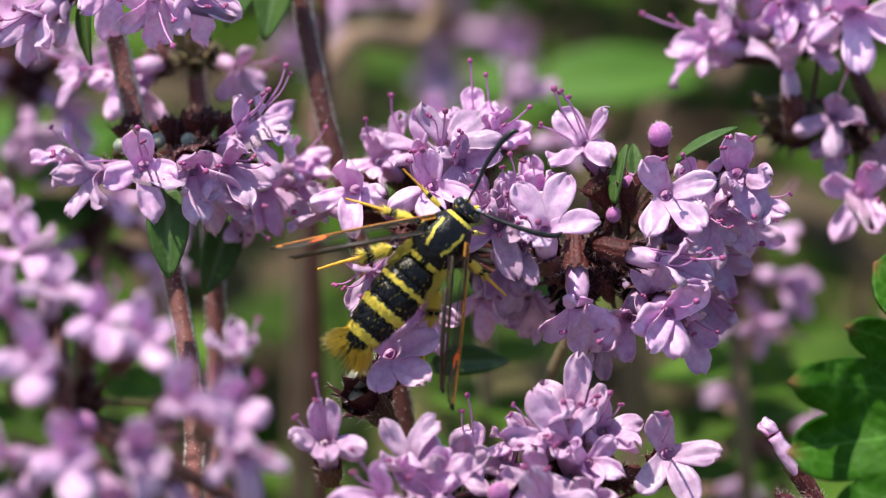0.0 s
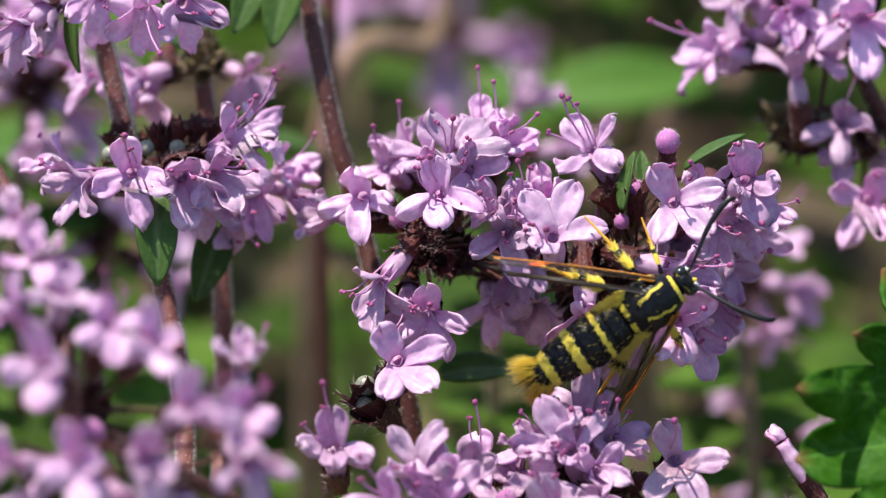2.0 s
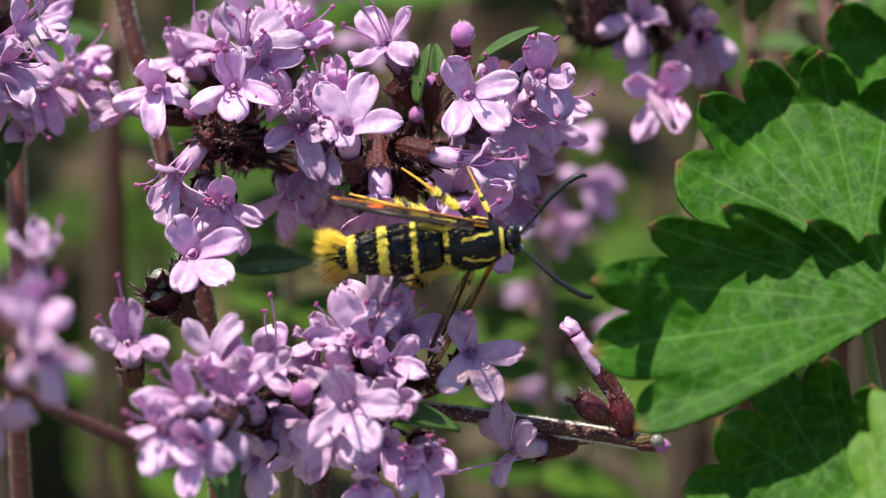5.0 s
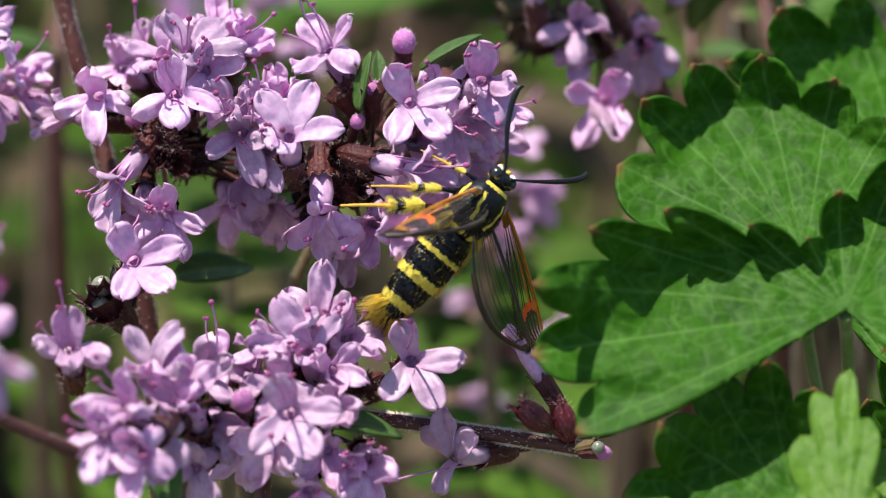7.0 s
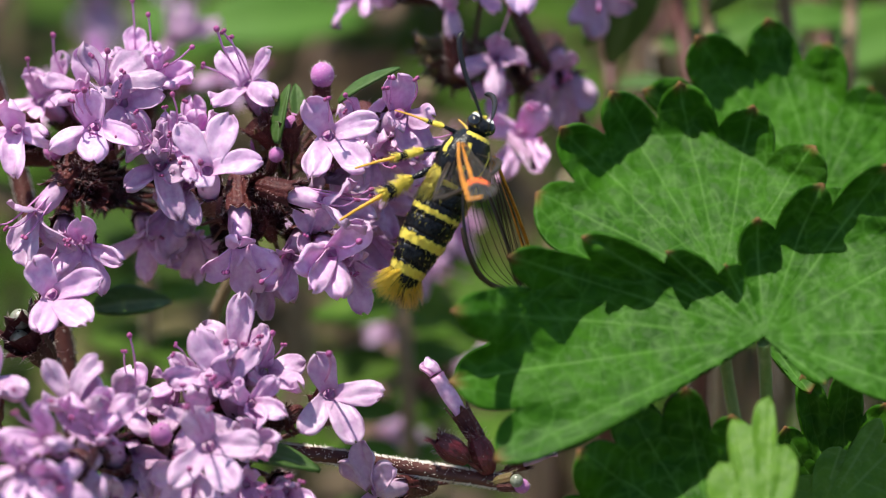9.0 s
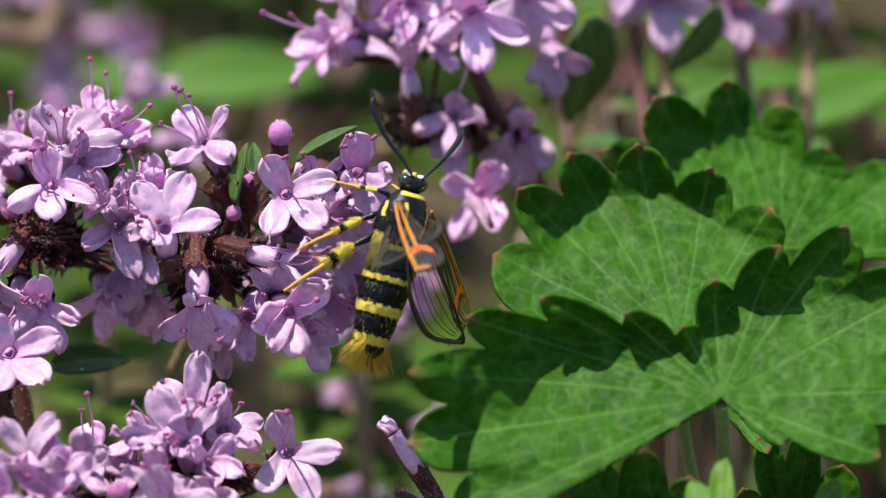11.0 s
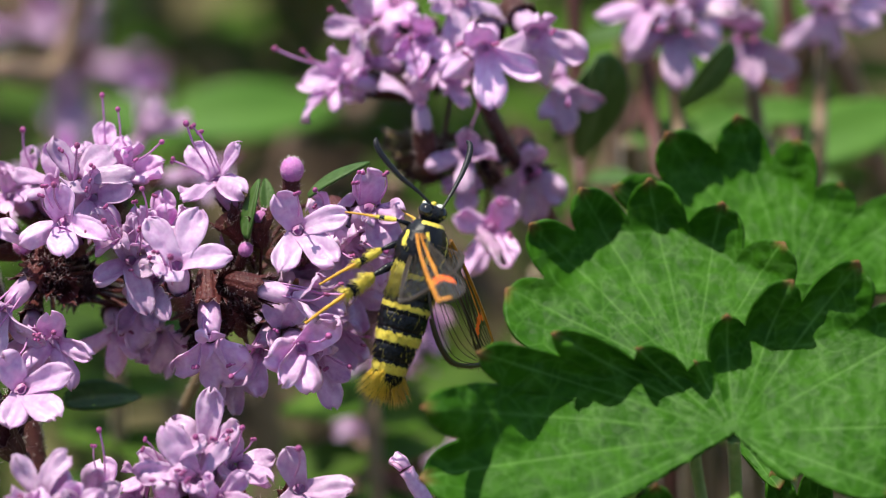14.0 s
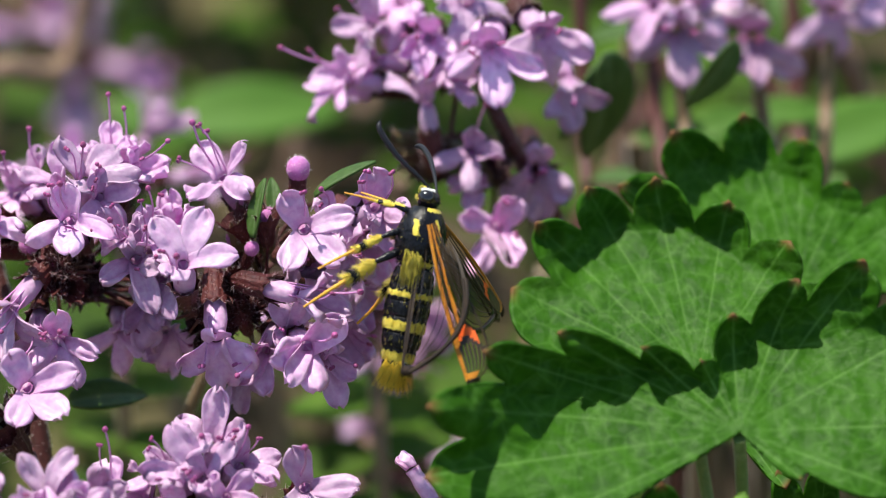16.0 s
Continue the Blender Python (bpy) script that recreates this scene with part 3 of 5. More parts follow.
def second_sprig():
    g = Sprig(on_soil(330, -22), "flowering thyme sprig leaning with open lilac flowers and brown-red calyces", 23)
    g.stem([g.foot, place(260, 1100, -16), place(330, 700, -12), place(440, 430, -9), place(540, 270, -8), place(575, 200, -5)], 0.45, 0.28, STEM_GREEN, 200)
    g.node = place(470, 350, -5)
    F = g.flower
    F(432, 142, 1, -0.35, 0.5, 0.62, 70, 1.1)
    F(582, 236, 6, 0.0, 0.3, 0.95, 40, 1.2, flat=True)
    F(711, 198, 4, 0.2, 0.25, 0.94, 10, 1.2)
    F(688, 262, 1, 0.3, -0.45, 0.78, 15, 1.05)
    F(590, 362, 6, 0.80, -0.2, 0.56, 0, 1.1)
    F(590, 300, 1, 0.4, -0.1, 0.8, 0, 0.95)
    F(590, 450, 6, 0.2, -0.15, 0.95, -48, 1.2)
    F(428, 448, 5, 0.05, -0.72, 0.62, 6, 1.2)
    F(668, 352, -2, 0.55, -0.2, 0.7, 0, 1.1)
    F(650, 425, -2, 0.4, -0.45, 0.6, 0, 1.0)
    F(735, 300, -3, 0.7, -0.2, 0.5, 0, 0.9)
    F(512, 462, 3, -0.2, -0.5, 0.8, 20, 1.0)
    F(640, 215, 1, 0.1, 0.3, 0.9, 40, 0.95)
    F(735, 245, 1, 0.45, -0.1, 0.8, -20, 0.95)
    F(655, 290, 2, 0.3, -0.4, 0.8, 0, 0.9)
    F(625, 470, 3, 0.45, -0.4, 0.7, 0, 0.95)
    F(560, 420, 3, 0.1, 0.2, 0.95, 140, 0.9)
    F(470, 500, 0, 0.3, -0.6, 0.6, 0, 0.9)
    g.bud(574, 84, 2, 0.05, 0.9, 0.42, 0.8)
    g.bud(522, 186, 2, 0.1, 0.6, 0.6, 0.7)
    g.bud(455, 222, 1, -0.1, 0.8, 0.5, 0.6)
    g.bud(500, 250, 3, 0.3, 0.7, 0.6, 0.5)
    g.calyces(420, 375, 2, 2.4, 16, "red", -0.9, 0.8, 0.45)
    g.calyces(415, 400, -1, 3.0, 14, "dark", -0.9, 0.9, 0.4)
    g.calyces(470, 385, 1, 2.6, 12, "red", -0.9, 0.85, 0.5)
    F(505, 160, 3, -0.1, 0.9, 0.4, 0, 0.75, False, "open")
    F(425, 178, 3, -0.5, 0.7, 0.5, 0, 0.75, False, "open")
    F(455, 180, 2, -0.1, 0.85, 0.5, 0, 0.7, False, "green")
    F(430, 330, 4, -0.3, 0.1, 0.9, 0, 0.75, False, "open")
    F(480, 350, 5, 0.3, -0.2, 0.9, 0, 0.75, False, "open")
    F(110, 245, 3, -0.1, 0.5, 0.8, 0, 0.8, False, "open")
    F(150, 320, 4, 0.1, 0.2, 0.95, 0, 0.8, False, "open")
    F(190, 360, 4, 0.3, -0.2, 0.9, 0, 0.75, False, "open")
    F(110, 330, 4, -0.3, -0.1, 0.9, 0, 0.8, False, "open")
    for x, y, fx, fy in ((455, 250, -0.3, 0.6), (420, 270, -0.6, 0.3), (545, 310, 0.4, 0.3), (525, 180, 0.1, 0.8), (510, 290, 0.4, 0.3)):
        F(x, y, 1, fx, fy, 0.5, 0, 0.75, False, "green")
    g.leaf(492, 256, 3, -0.10, 0.98, 0.15, -0.85, 0.1, 0.5, LEAF_LONG, 0.74)
    g.leaf(600, 182, 2, 0.80, 0.60, 0.1, -0.55, 0.78, 0.30, LEAF_LONG, 0.86)
    g.leaf(530, 215, -1, 0.0, 0.95, -0.1, 0.3, 0.3, 0.9, LEAF_LONG, 0.5)
    g.leaf(170, 545, -6, 0.85, 0.45, 0.1, 0.1, 0.6, 0.75, LEAF_OVAL, 0.95)
    return g


def left_sprig():
    g = Sprig(on_soil(-240, -6), "thyme sprig with white-haired red stem and one broad flower whorl", 37)
    g.stem([g.foot, place(-262, 1100, 0), place(-277, 639, 0), place(-313, 399, -2), place(-376, 139, -3), place(-406, 19, -3), place(-440, -121, -3),
            place(-470, -260, -4)], 0.56, 0.56, STEM_PALE, 6500, "stem", True)
    g.node = place(-345, 170, -3)
    F = g.flower
    F(-372, 188, 4, 0.0, 0.0, 0.98, 4, 1.15)
    F(-280, 200, 4, 0.25, -0.2, 0.95, -6, 1.15)
    F(-462, 200, 2, -0.85, -0.05, 0.45, 0, 1.1)
    F(-500, 168, -1, -0.8, 0.35, 0.2, 0, 0.9)
    F(-220, 195, 3, 0.55, -0.2, 0.8, 0, 1.15)
    F(-190, 130, 1, 0.62, 0.45, 0.55, 0, 1.1)
    F(-150, 105, -1, 0.7, 0.55, 0.3, 0, 1.0)
    F(-105, 185, -5, 0.75, 0.35, 0.4, 0, 1.0)
    F(-85, 225, -6, 0.8, -0.2, 0.4, 0, 0.95)
    F(-150, 235, -4, 0.5, -0.5, 0.6, 0, 1.0)
    F(-240, 232, 0, 0.3, -0.5, 0.7, 0, 1.0)
    F(-190, 270, -5, 0.3, -0.8, 0.4, 0, 0.9)
    for k in range(9):
        x, r = -428 + 28 * k, g.rng
        F(x + r.uniform(-8, 8), 66 + r.uniform(-12, 16), -2 - 0.25 * (k % 3), (x + 318) / 260 + r.uniform(-0.15, 0.15), 0.9, 0.28, r.uniform(-60, 60), r.uniform(0.52, 0.66), False, ("open", "dark", "open")[k % 3])
    g.calyces(-390, 150, -2, 2.0, 5, "green", 0.2, 0.75, 0.2)
    for x, y in ((-345, 122), (-290, 122), (-410, 132)):
        s = Shape()
        s.ball(place(x, y + 22, -1) - g.foot, (0.46 * MM, 0.46 * MM, 0.46 * MM), 0, 14, 9)
        part("nutlet", s.mesh("nutlet", [NUT]), g.ob, None, "round grey-green nutlet in its calyx")
    g.leaf(-330, 225, 3, 0.06, -0.98, 0.2, 0.15, 0.3, 0.95, LEAF_OVAL, 1.02)
    g.leaf(-215, 275, -6, -0.35, -0.9, 0.1, 0.5, 0.4, 0.8, LEAF_OVAL, 1.0)
    # whorl above, cut by the view's edge
    g.node = place(-440, -150, -3)
    F(-570, -70, 2, -0.45, -0.4, 0.75, 0, 1.1)
    F(-350, -95, 3, 0.2, -0.7, 0.6, 0, 1.1)
    F(-275, -110, 2, 0.5, -0.4, 0.7, 0, 1.1)
    F(-430, -120, 3, -0.1, -0.4, 0.9, 0, 1.0)
    F(-515, -105, 0, -0.5, -0.3, 0.5, 0, 0.9)
    g.leaf(-470, -115, 0, -0.35, -0.9, 0.1, -0.8, 0.1, 0.5, LEAF_OVAL, 0.8)
    return g


def left_back_sprig():
    g = Sprig(on_soil(-205, -18), "thyme sprig with a fading whorl on a red-brown stem", 41)
    g.stem([g.foot, place(-205, 1000, -12), place(-211, 569, -12), place(-221, 319, -12), place(-251, 19, -13), place(-285, -150, -14), place(-320, -330, -14)],
           0.6, 0.5, STEM_PALE, 3600, "stem", True)
    g.node = place(-255, -5, -13)
    g.calyces(-255, -10, -12, 3.0, 12, "green", -0.3, 0.8, 0.3)
    F = g.flower
    F(-375, 20, -10, -0.7, -0.2, 0.6, 0, 1.0)
    F(-350, 60, -11, -0.2, -0.6, 0.6, 0, 1.0)
    F(-170, 20, -14, 0.6, -0.3, 0.6, 0, 0.9)
    F(-450, 15, -12, -0.7, 0.1, 0.4, 0, 0.9)
    g.leaf(-330, -130, -9, 0.3, -0.8, 0.2, 0.2, 0.5, 0.8, LEAF_OVAL, 0.7)
    return g


def near_left_sprig():
    g = Sprig(on_soil(-480, 34), "out-of-focus flowering thyme sprig with pale lilac flowers", 53)
    g.stem([g.foot, place(-470, 900, 32), place(-480, 600, 32), place(-500, 480, 20), place(-560, 300, 4), place(-620, 180, -2)], 0.5, 0.4, STEM, 100)
    g.stem([place(-480, 640, 30), place(-287, 723, 26), place(-140, 800, 24), place(-7, 858, 22)], 0.42, 0.36, STEM, 60, "branch")
    g.node = place(-480, 610, 30)
    F = lambda x, y, d, fx, fy, fz, roll, size: g.flower(x, y, d, fx, fy, fz, roll, size * 1.05)
    F(-535, 520, 43, -0.1, 0.25, 0.95, 5, 1.05)
    F(-420, 452, 39, 0.25, 0.55, 0.75, 0, 0.9)
    F(-345, 480, 40, 0.35, 0.4, 0.8, -10, 0.95)
    F(-475, 690, 45, 0.0, 0.1, 0.98, 10, 1.05)
    F(-275, 600, 43, 0.4, 0.3, 0.85, 0, 1.0)
    F(-190, 615, 37, 0.35, 0.3, 0.85, 0, 1.05)
    F(-170, 700, 39, 0.4, -0.3, 0.85, 0, 1.0)
    F(-180, 520, 29, 0.1, 0.85, 0.4, 0, 0.9)
    F(-590, 430, 37, -0.4, 0.6, 0.6, 0, 0.9)
    F(-545, 330, 33, -0.2, 0.6, 0.6, 0, 0.9)
    F(-590, 260, 31, -0.3, 0.6, 0.6, 0, 0.8)
    F(-500, 400, 36, 0.2, 0.6, 0.6, 0, 0.9)
    F(-600, 700, 43, -0.5, 0.1, 0.8, 0, 1.0)
    F(-560, 780, 41, -0.2, -0.4, 0.85, 0, 1.0)
    F(-400, 780, 41, 0.3, -0.4, 0.85, 0, 1.0)
    F(-350, 690, 43, 0.3, 0.0, 0.9, 0, 1.0)
    F(-260, 800, 39, 0.4, -0.4, 0.85, 0, 1.0)
    g.bud(-455, 600, 35, 0, 0.7, 0.6, 0.9)
    g.calyces(-470, 610, 28, 3.5, 14, "red", -0.9, 0.9, 0.4)
    return g


def near_sprig():
    g = Sprig(on_soil(310, 16), "flowering thyme sprig with a crowded whorl of pale lilac flowers", 59)
    g.stem([g.foot, place(310, 1300, 9), place(320, 1000, 8), place(325, 800, 7), place(330, 740, 7)], 0.55, 0.4, STEM, 200)
    g.node = place(330, 800, 6)
    F = g.flower
    F(-20, 672, 14, 0.0, 0.45, 0.85, 0, 1.1)
    F(420, 618, 8, 0.0, 0.6, 0.75, 165, 1.1)
    F(400, 676, 11, -0.15, 0.5, 0.85, 215, 1.2)
    F(472, 655, 8, 0.3, 0.35, 0.85, 20, 1.0)
    F(370, 785, 15, 0.0, 0.3, 0.95, 24, 1.25, flat=True)
    F(242, 690, 9, 0.0, 0.72, 0.6, 0, 1.0)
    F(182, 765, 15, -0.2, 0.48, 0.85, 200, 1.2)
    F(128, 712, 15, -0.3, 0.5, 0.75, 160, 1.1)
    F(78, 775, 20, -0.4, 0.3, 0.85, 0, 1.15)
    F(100, 855, 21, -0.3, -0.3, 0.85, 0, 1.1)
    F(315, 668, 7, 0.2, 0.75, 0.5, 0, 0.7)
    F(586, 692, 8, 0.12, 0.3, 0.94, 20, 1.2, flat=True)
    F(505, 872, 11, 0.1, -0.1, 0.97, 12, 1.15)
    F(200, 890, 14, -0.3, -0.3, 0.85, 0, 1.0)
    F(400, 930, 12, 0.0, -0.3, 0.9, 0, 1.05)
    F(300, 860, 9, -0.1, -0.4, 0.85, 0, 0.95)
    F(350, 655, 10, -0.3, 0.6, 0.7, 120, 0.95)
    F(448, 712, 11, 0.2, 0.2, 0.95, 60, 1.0)
    F(352, 728, 12, -0.1, 0.5, 0.85, 0, 1.0)
    F(440, 780, 12, 0.3, 0.0, 0.95, 30, 1.0)
    F(300, 720, 9, 0.0, 0.5, 0.8, 0, 0.8)
    F(215, 725, 12, 0.2, 0.3, 0.9, 100, 1.0)
    F(150, 755, 15, -0.3, 0.2, 0.9, 150, 1.0)
    F(235, 800, 12, 0.0, -0.1, 0.95, 20, 0.9)
    F(140, 830, 17, -0.3, -0.2, 0.9, 0, 1.0)
    F(40, 830, 21, -0.4, 0.0, 0.9, 0, 1.05)
    F(330, 830, 13, -0.1, -0.2, 0.95, -20, 1.0)
    F(440, 860, 11, 0.2, -0.3, 0.9, 0, 1.0)
    g.bud(285, 742, 15, 0, 0.5, 0.85, 0.75)
    g.bud(470, 752, 10, 0.3, 0.4, 0.8, 0.7)
    g.calyces(320, 790, 5, 3.8, 16, "red", -0.9, 0.9, 0.3)
    g.calyces(500, 740, 5, 2.2, 6, "red", -0.6, 0.9, 0.3)
    g.leaf(415, 800, 11, 0.98, 0.05, 0.1, 0, 0.85, 0.5, LEAF_OVAL, 0.95)
    g.leaf(130, 830, 14, 0.2, -0.95, 0.1, 0.2, 0.4, 0.9, LEAF_OVAL, 0.9)
    # bare side branch with seed calyces
    g.stem([place(420, 790, 5), place(560, 803, 5), place(720, 826, 4), place(890, 852, 4)], 0.42, 0.42, STEM, 2200, "branch", True)
    g.node = place(858, 838, 4)
    F(722, 735, 6, -0.79, 0.61, 0.15, 0, 0.82, False, "fat")
    F(818, 709, 5, -0.35, 0.94, 0.15, 0, 0.85, False, "fat")
    s = Shape()
    s.ball(place(914, 850, 6) - g.foot, (0.38 * MM, 0.38 * MM, 0.38 * MM), 0, 14, 9)
    part("nutlet", s.mesh("nutlet", [NUT]), g.ob, None, "round grey-green nutlet in its calyx")
    F(764, 650, 4, -0.54, 0.84, 0.05, 0, 0.9, True, "red", False, True)
    F(945, 838, 6, 0.85, 0.2, 0.5, 0, 0.5, False, "green")
    F(975, 800, 3, 0.85, 0.35, 0.3, 0, 0.5, True, "red", False, True)
    g.bud(955, 858, 6, 0.9, 0.05, 0.4, 0.5)
    F(650, 868, 6, -0.7, -0.05, 0.65, 190, 1.05)
    return g


def right_back_sprig():
    g = Sprig(on_soil(1070, -26), "flowering thyme sprig with lilac flowers above dark spent calyces", 67)
    g.stem([g.foot, place(1070, 750, -20), place(1060, 400, -19), place(1030, 230, -18), place(960, 110, -16), place(915, 20, -15), place(850, -130, -15)], 0.6, 0.45, STEM, 300)
    g.node = place(860, -70, -15)
    F = g.flower
    F(700, -122, -13, -0.6, 0.2, 0.7, 0, 1.1)
    F(700, -58, -13, -0.7, 0.1, 0.6, 0, 1.0)
    F(648, -28, -12, -0.85, 0.15, 0.45, 0, 1.05)
    F(796, 0, -11, -0.1, 0.85, 0.3, 180, 1.0)
    F(846, -30, -11, 0.5, 0.1, 0.8, 0, 0.75)
    F(802, -95, -12, -0.1, -0.2, 0.95, 0, 1.1)
    F(909, -78, -9, -0.1, -0.35, 0.9, 8, 1.3)
    F(1004, -102, -10, 0.25, -0.35, 0.9, 14, 1.3)
    F(1050, -10, -17, 0.2, -0.6, 0.6, 0, 1.1)
    F(870, -165, -12, 0.0, 0.3, 0.9, 0, 1.1)
    F(750, -165, -14, -0.3, 0.3, 0.8, 0, 1.1)
    g.calyces(850, -60, -14, 3.2, 12, "dark", -0.9, 0.9, 0.2)
    g.node = place(925, 95, -16)
    for x, y, fx, fy in ((680, 75, -0.9, 0.1), (735, 55, -0.6, 0.7), (780, 85, -0.7, 0.2), (700, 130, -0.9, -0.2), (830, 75, -0.5, 0.5)):
        F(x, y, -13, fx, fy, 0.3, 0, 0.78, False, "green" if y > 70 else "dark")
    F(879, 100, -12, 0.1, 0.35, 0.9, -10, 0.95)
    F(880, 150, -14, -0.1, 0.1, 0.9, 0, 0.8)
    F(994, 140, -15, 0.1, -0.45, 0.85, 0, 1.15)
    F(926, 238, -11, 0.05, 0.0, 0.98, -40, 1.15)
    F(1060, 190, -15, 0.7, -0.5, 0.4, 0, 0.9, False, "dark")
    g.calyces(900, 130, -15, 2.8, 10, "dark", -0.9, 0.9, 0.2)
    g.calyces(800, 110, -15, 3.2, 8, "dark", -0.9, 0.9, 0.2)
    for x, y, dx, size in ((1120, -70, 0.40, 1.6), (1105, -50, 0.05, 1.1), (1345, -90, -0.25, 1.0)):
        g.leaf(x, y, -20, dx, -0.95, 0.1, 0.6, -0.45, 0.7, LEAF_OVAL, size)
    return g


def far_sprig(x, y, d, seed, lean, faces):
    """A sprig with a few drooping flowers, soft behind the lobed leaves."""
    g = Sprig(on_soil(x + lean, d - 8), "thyme sprig in soft distance with drooping lilac flowers", seed)
    g.stem([g.foot, place(x + lean * 0.6, y + 500, d - 5), place(x + lean * 0.2, y + 150, d - 2), place(x, y - 30, d - 1), place(x - 10, y - 160, d - 1)], 0.5, 0.4, STEM_GREEN)
    g.node = place(x, y - 60, d - 1)
    for dx, dy, fx, fy, fz, roll, size in faces:
        g.flower(x + dx, y + dy, d, fx, fy, fz, roll, size)
    return g


def behind_sprig(x, y, d, seed, count, size, lean=0):
    """A sprig further off, soft in the distance."""
    g = Sprig(on_soil(x + lean, d - 8), "thyme sprig in soft distance with lilac flowers on a brown stem", seed)
    g.stem([g.foot, place(x + lean * 0.5, y + 500, d - 4), place(x, y + 60, d - 1), place(x, y - 40, d)], 0.55, 0.45, STEM_GREEN)
    g.node = place(x, y, d)
    g.heads(x, y, d, 4.6, count, size, -0.7, 0.3, 0.8)
    g.calyces(x, y, d, 3.0, 5, "dark")
    rng = g.rng
    for k in range(6):
        yy = y + 180 + k * 90
        for s in (-1, 1):
            g.leaf(x + lean * 0.3 * (k / 5), yy, d - 2, s, rng.uniform(0.0, 0.8), rng.uniform(-0.5, 0.5), 0, 0.7, 0.6, FAR_LEAF, rng.uniform(0.6, 1.1))
    return g


FAR_LEAF = thyme_leaf_mesh(5.6, 1.8, 0.2, 0.4)
FAR_LEAF.materials.clear()
FAR_LEAF.materials.append(LEAF_FAR)
DRY_LEAF = thyme_leaf_mesh(5.0, 0.9, 0.5, 0.8)
DRY_LEAF.materials.clear()
DRY_LEAF.materials.append(LEAF_DRY)
BRIGHT_LEAF = thyme_leaf_mesh(5.6, 1.15, 0.2, 0.3)
BRIGHT_LEAF.materials.clear()
BRIGHT_LEAF.materials.append(LEAF_BRIGHT)

ground()
first_sprig()
second_sprig()
LEFT = left_sprig().ob
left_back_sprig()
near_left_sprig()
near_sprig()
right_back_sprig()
for k, (x, y, d, n, size, lean) in enumerate(((150, -75, -125, 4, 1.3, 40), (30, -130, -130, 3, 1.3, -30), (700, 370, -45, 6, 1.0, 60), (-560, 20, -40, 8, 1.1, -40),
                                              (-420, 300, -45, 7, 1.0, -90), (260, 170, -45, 6, 1.1, 20), (780, 660, -60, 3, 0.9, 0))):
    behind_sprig(x, y, d, 100 + k, n, size, lean)
far_sprig(1239, -110, -24, 131, 60, ((0, 0, 0.0, -0.35, 0.92, 6, 1.35), (-45, -45, -0.5, 0.2, 0.8, 0, 1.1), (45, -50, 0.5, 0.2, 0.8, 0, 1.1)))
far_sprig(1374, -95, -30, 132, 90, ((0, 0, 0.0, -0.4, 0.9, 0, 1.35), (-60, -50, -0.4, 0.1, 0.9, 20, 1.1)))
far_sprig(1512, -140, -32, 133, -40, ((0, 0, -0.1, -0.5, 0.85, 10, 1.2), (50, -40, 0.4, 0.1, 0.9, 0, 1.1)))


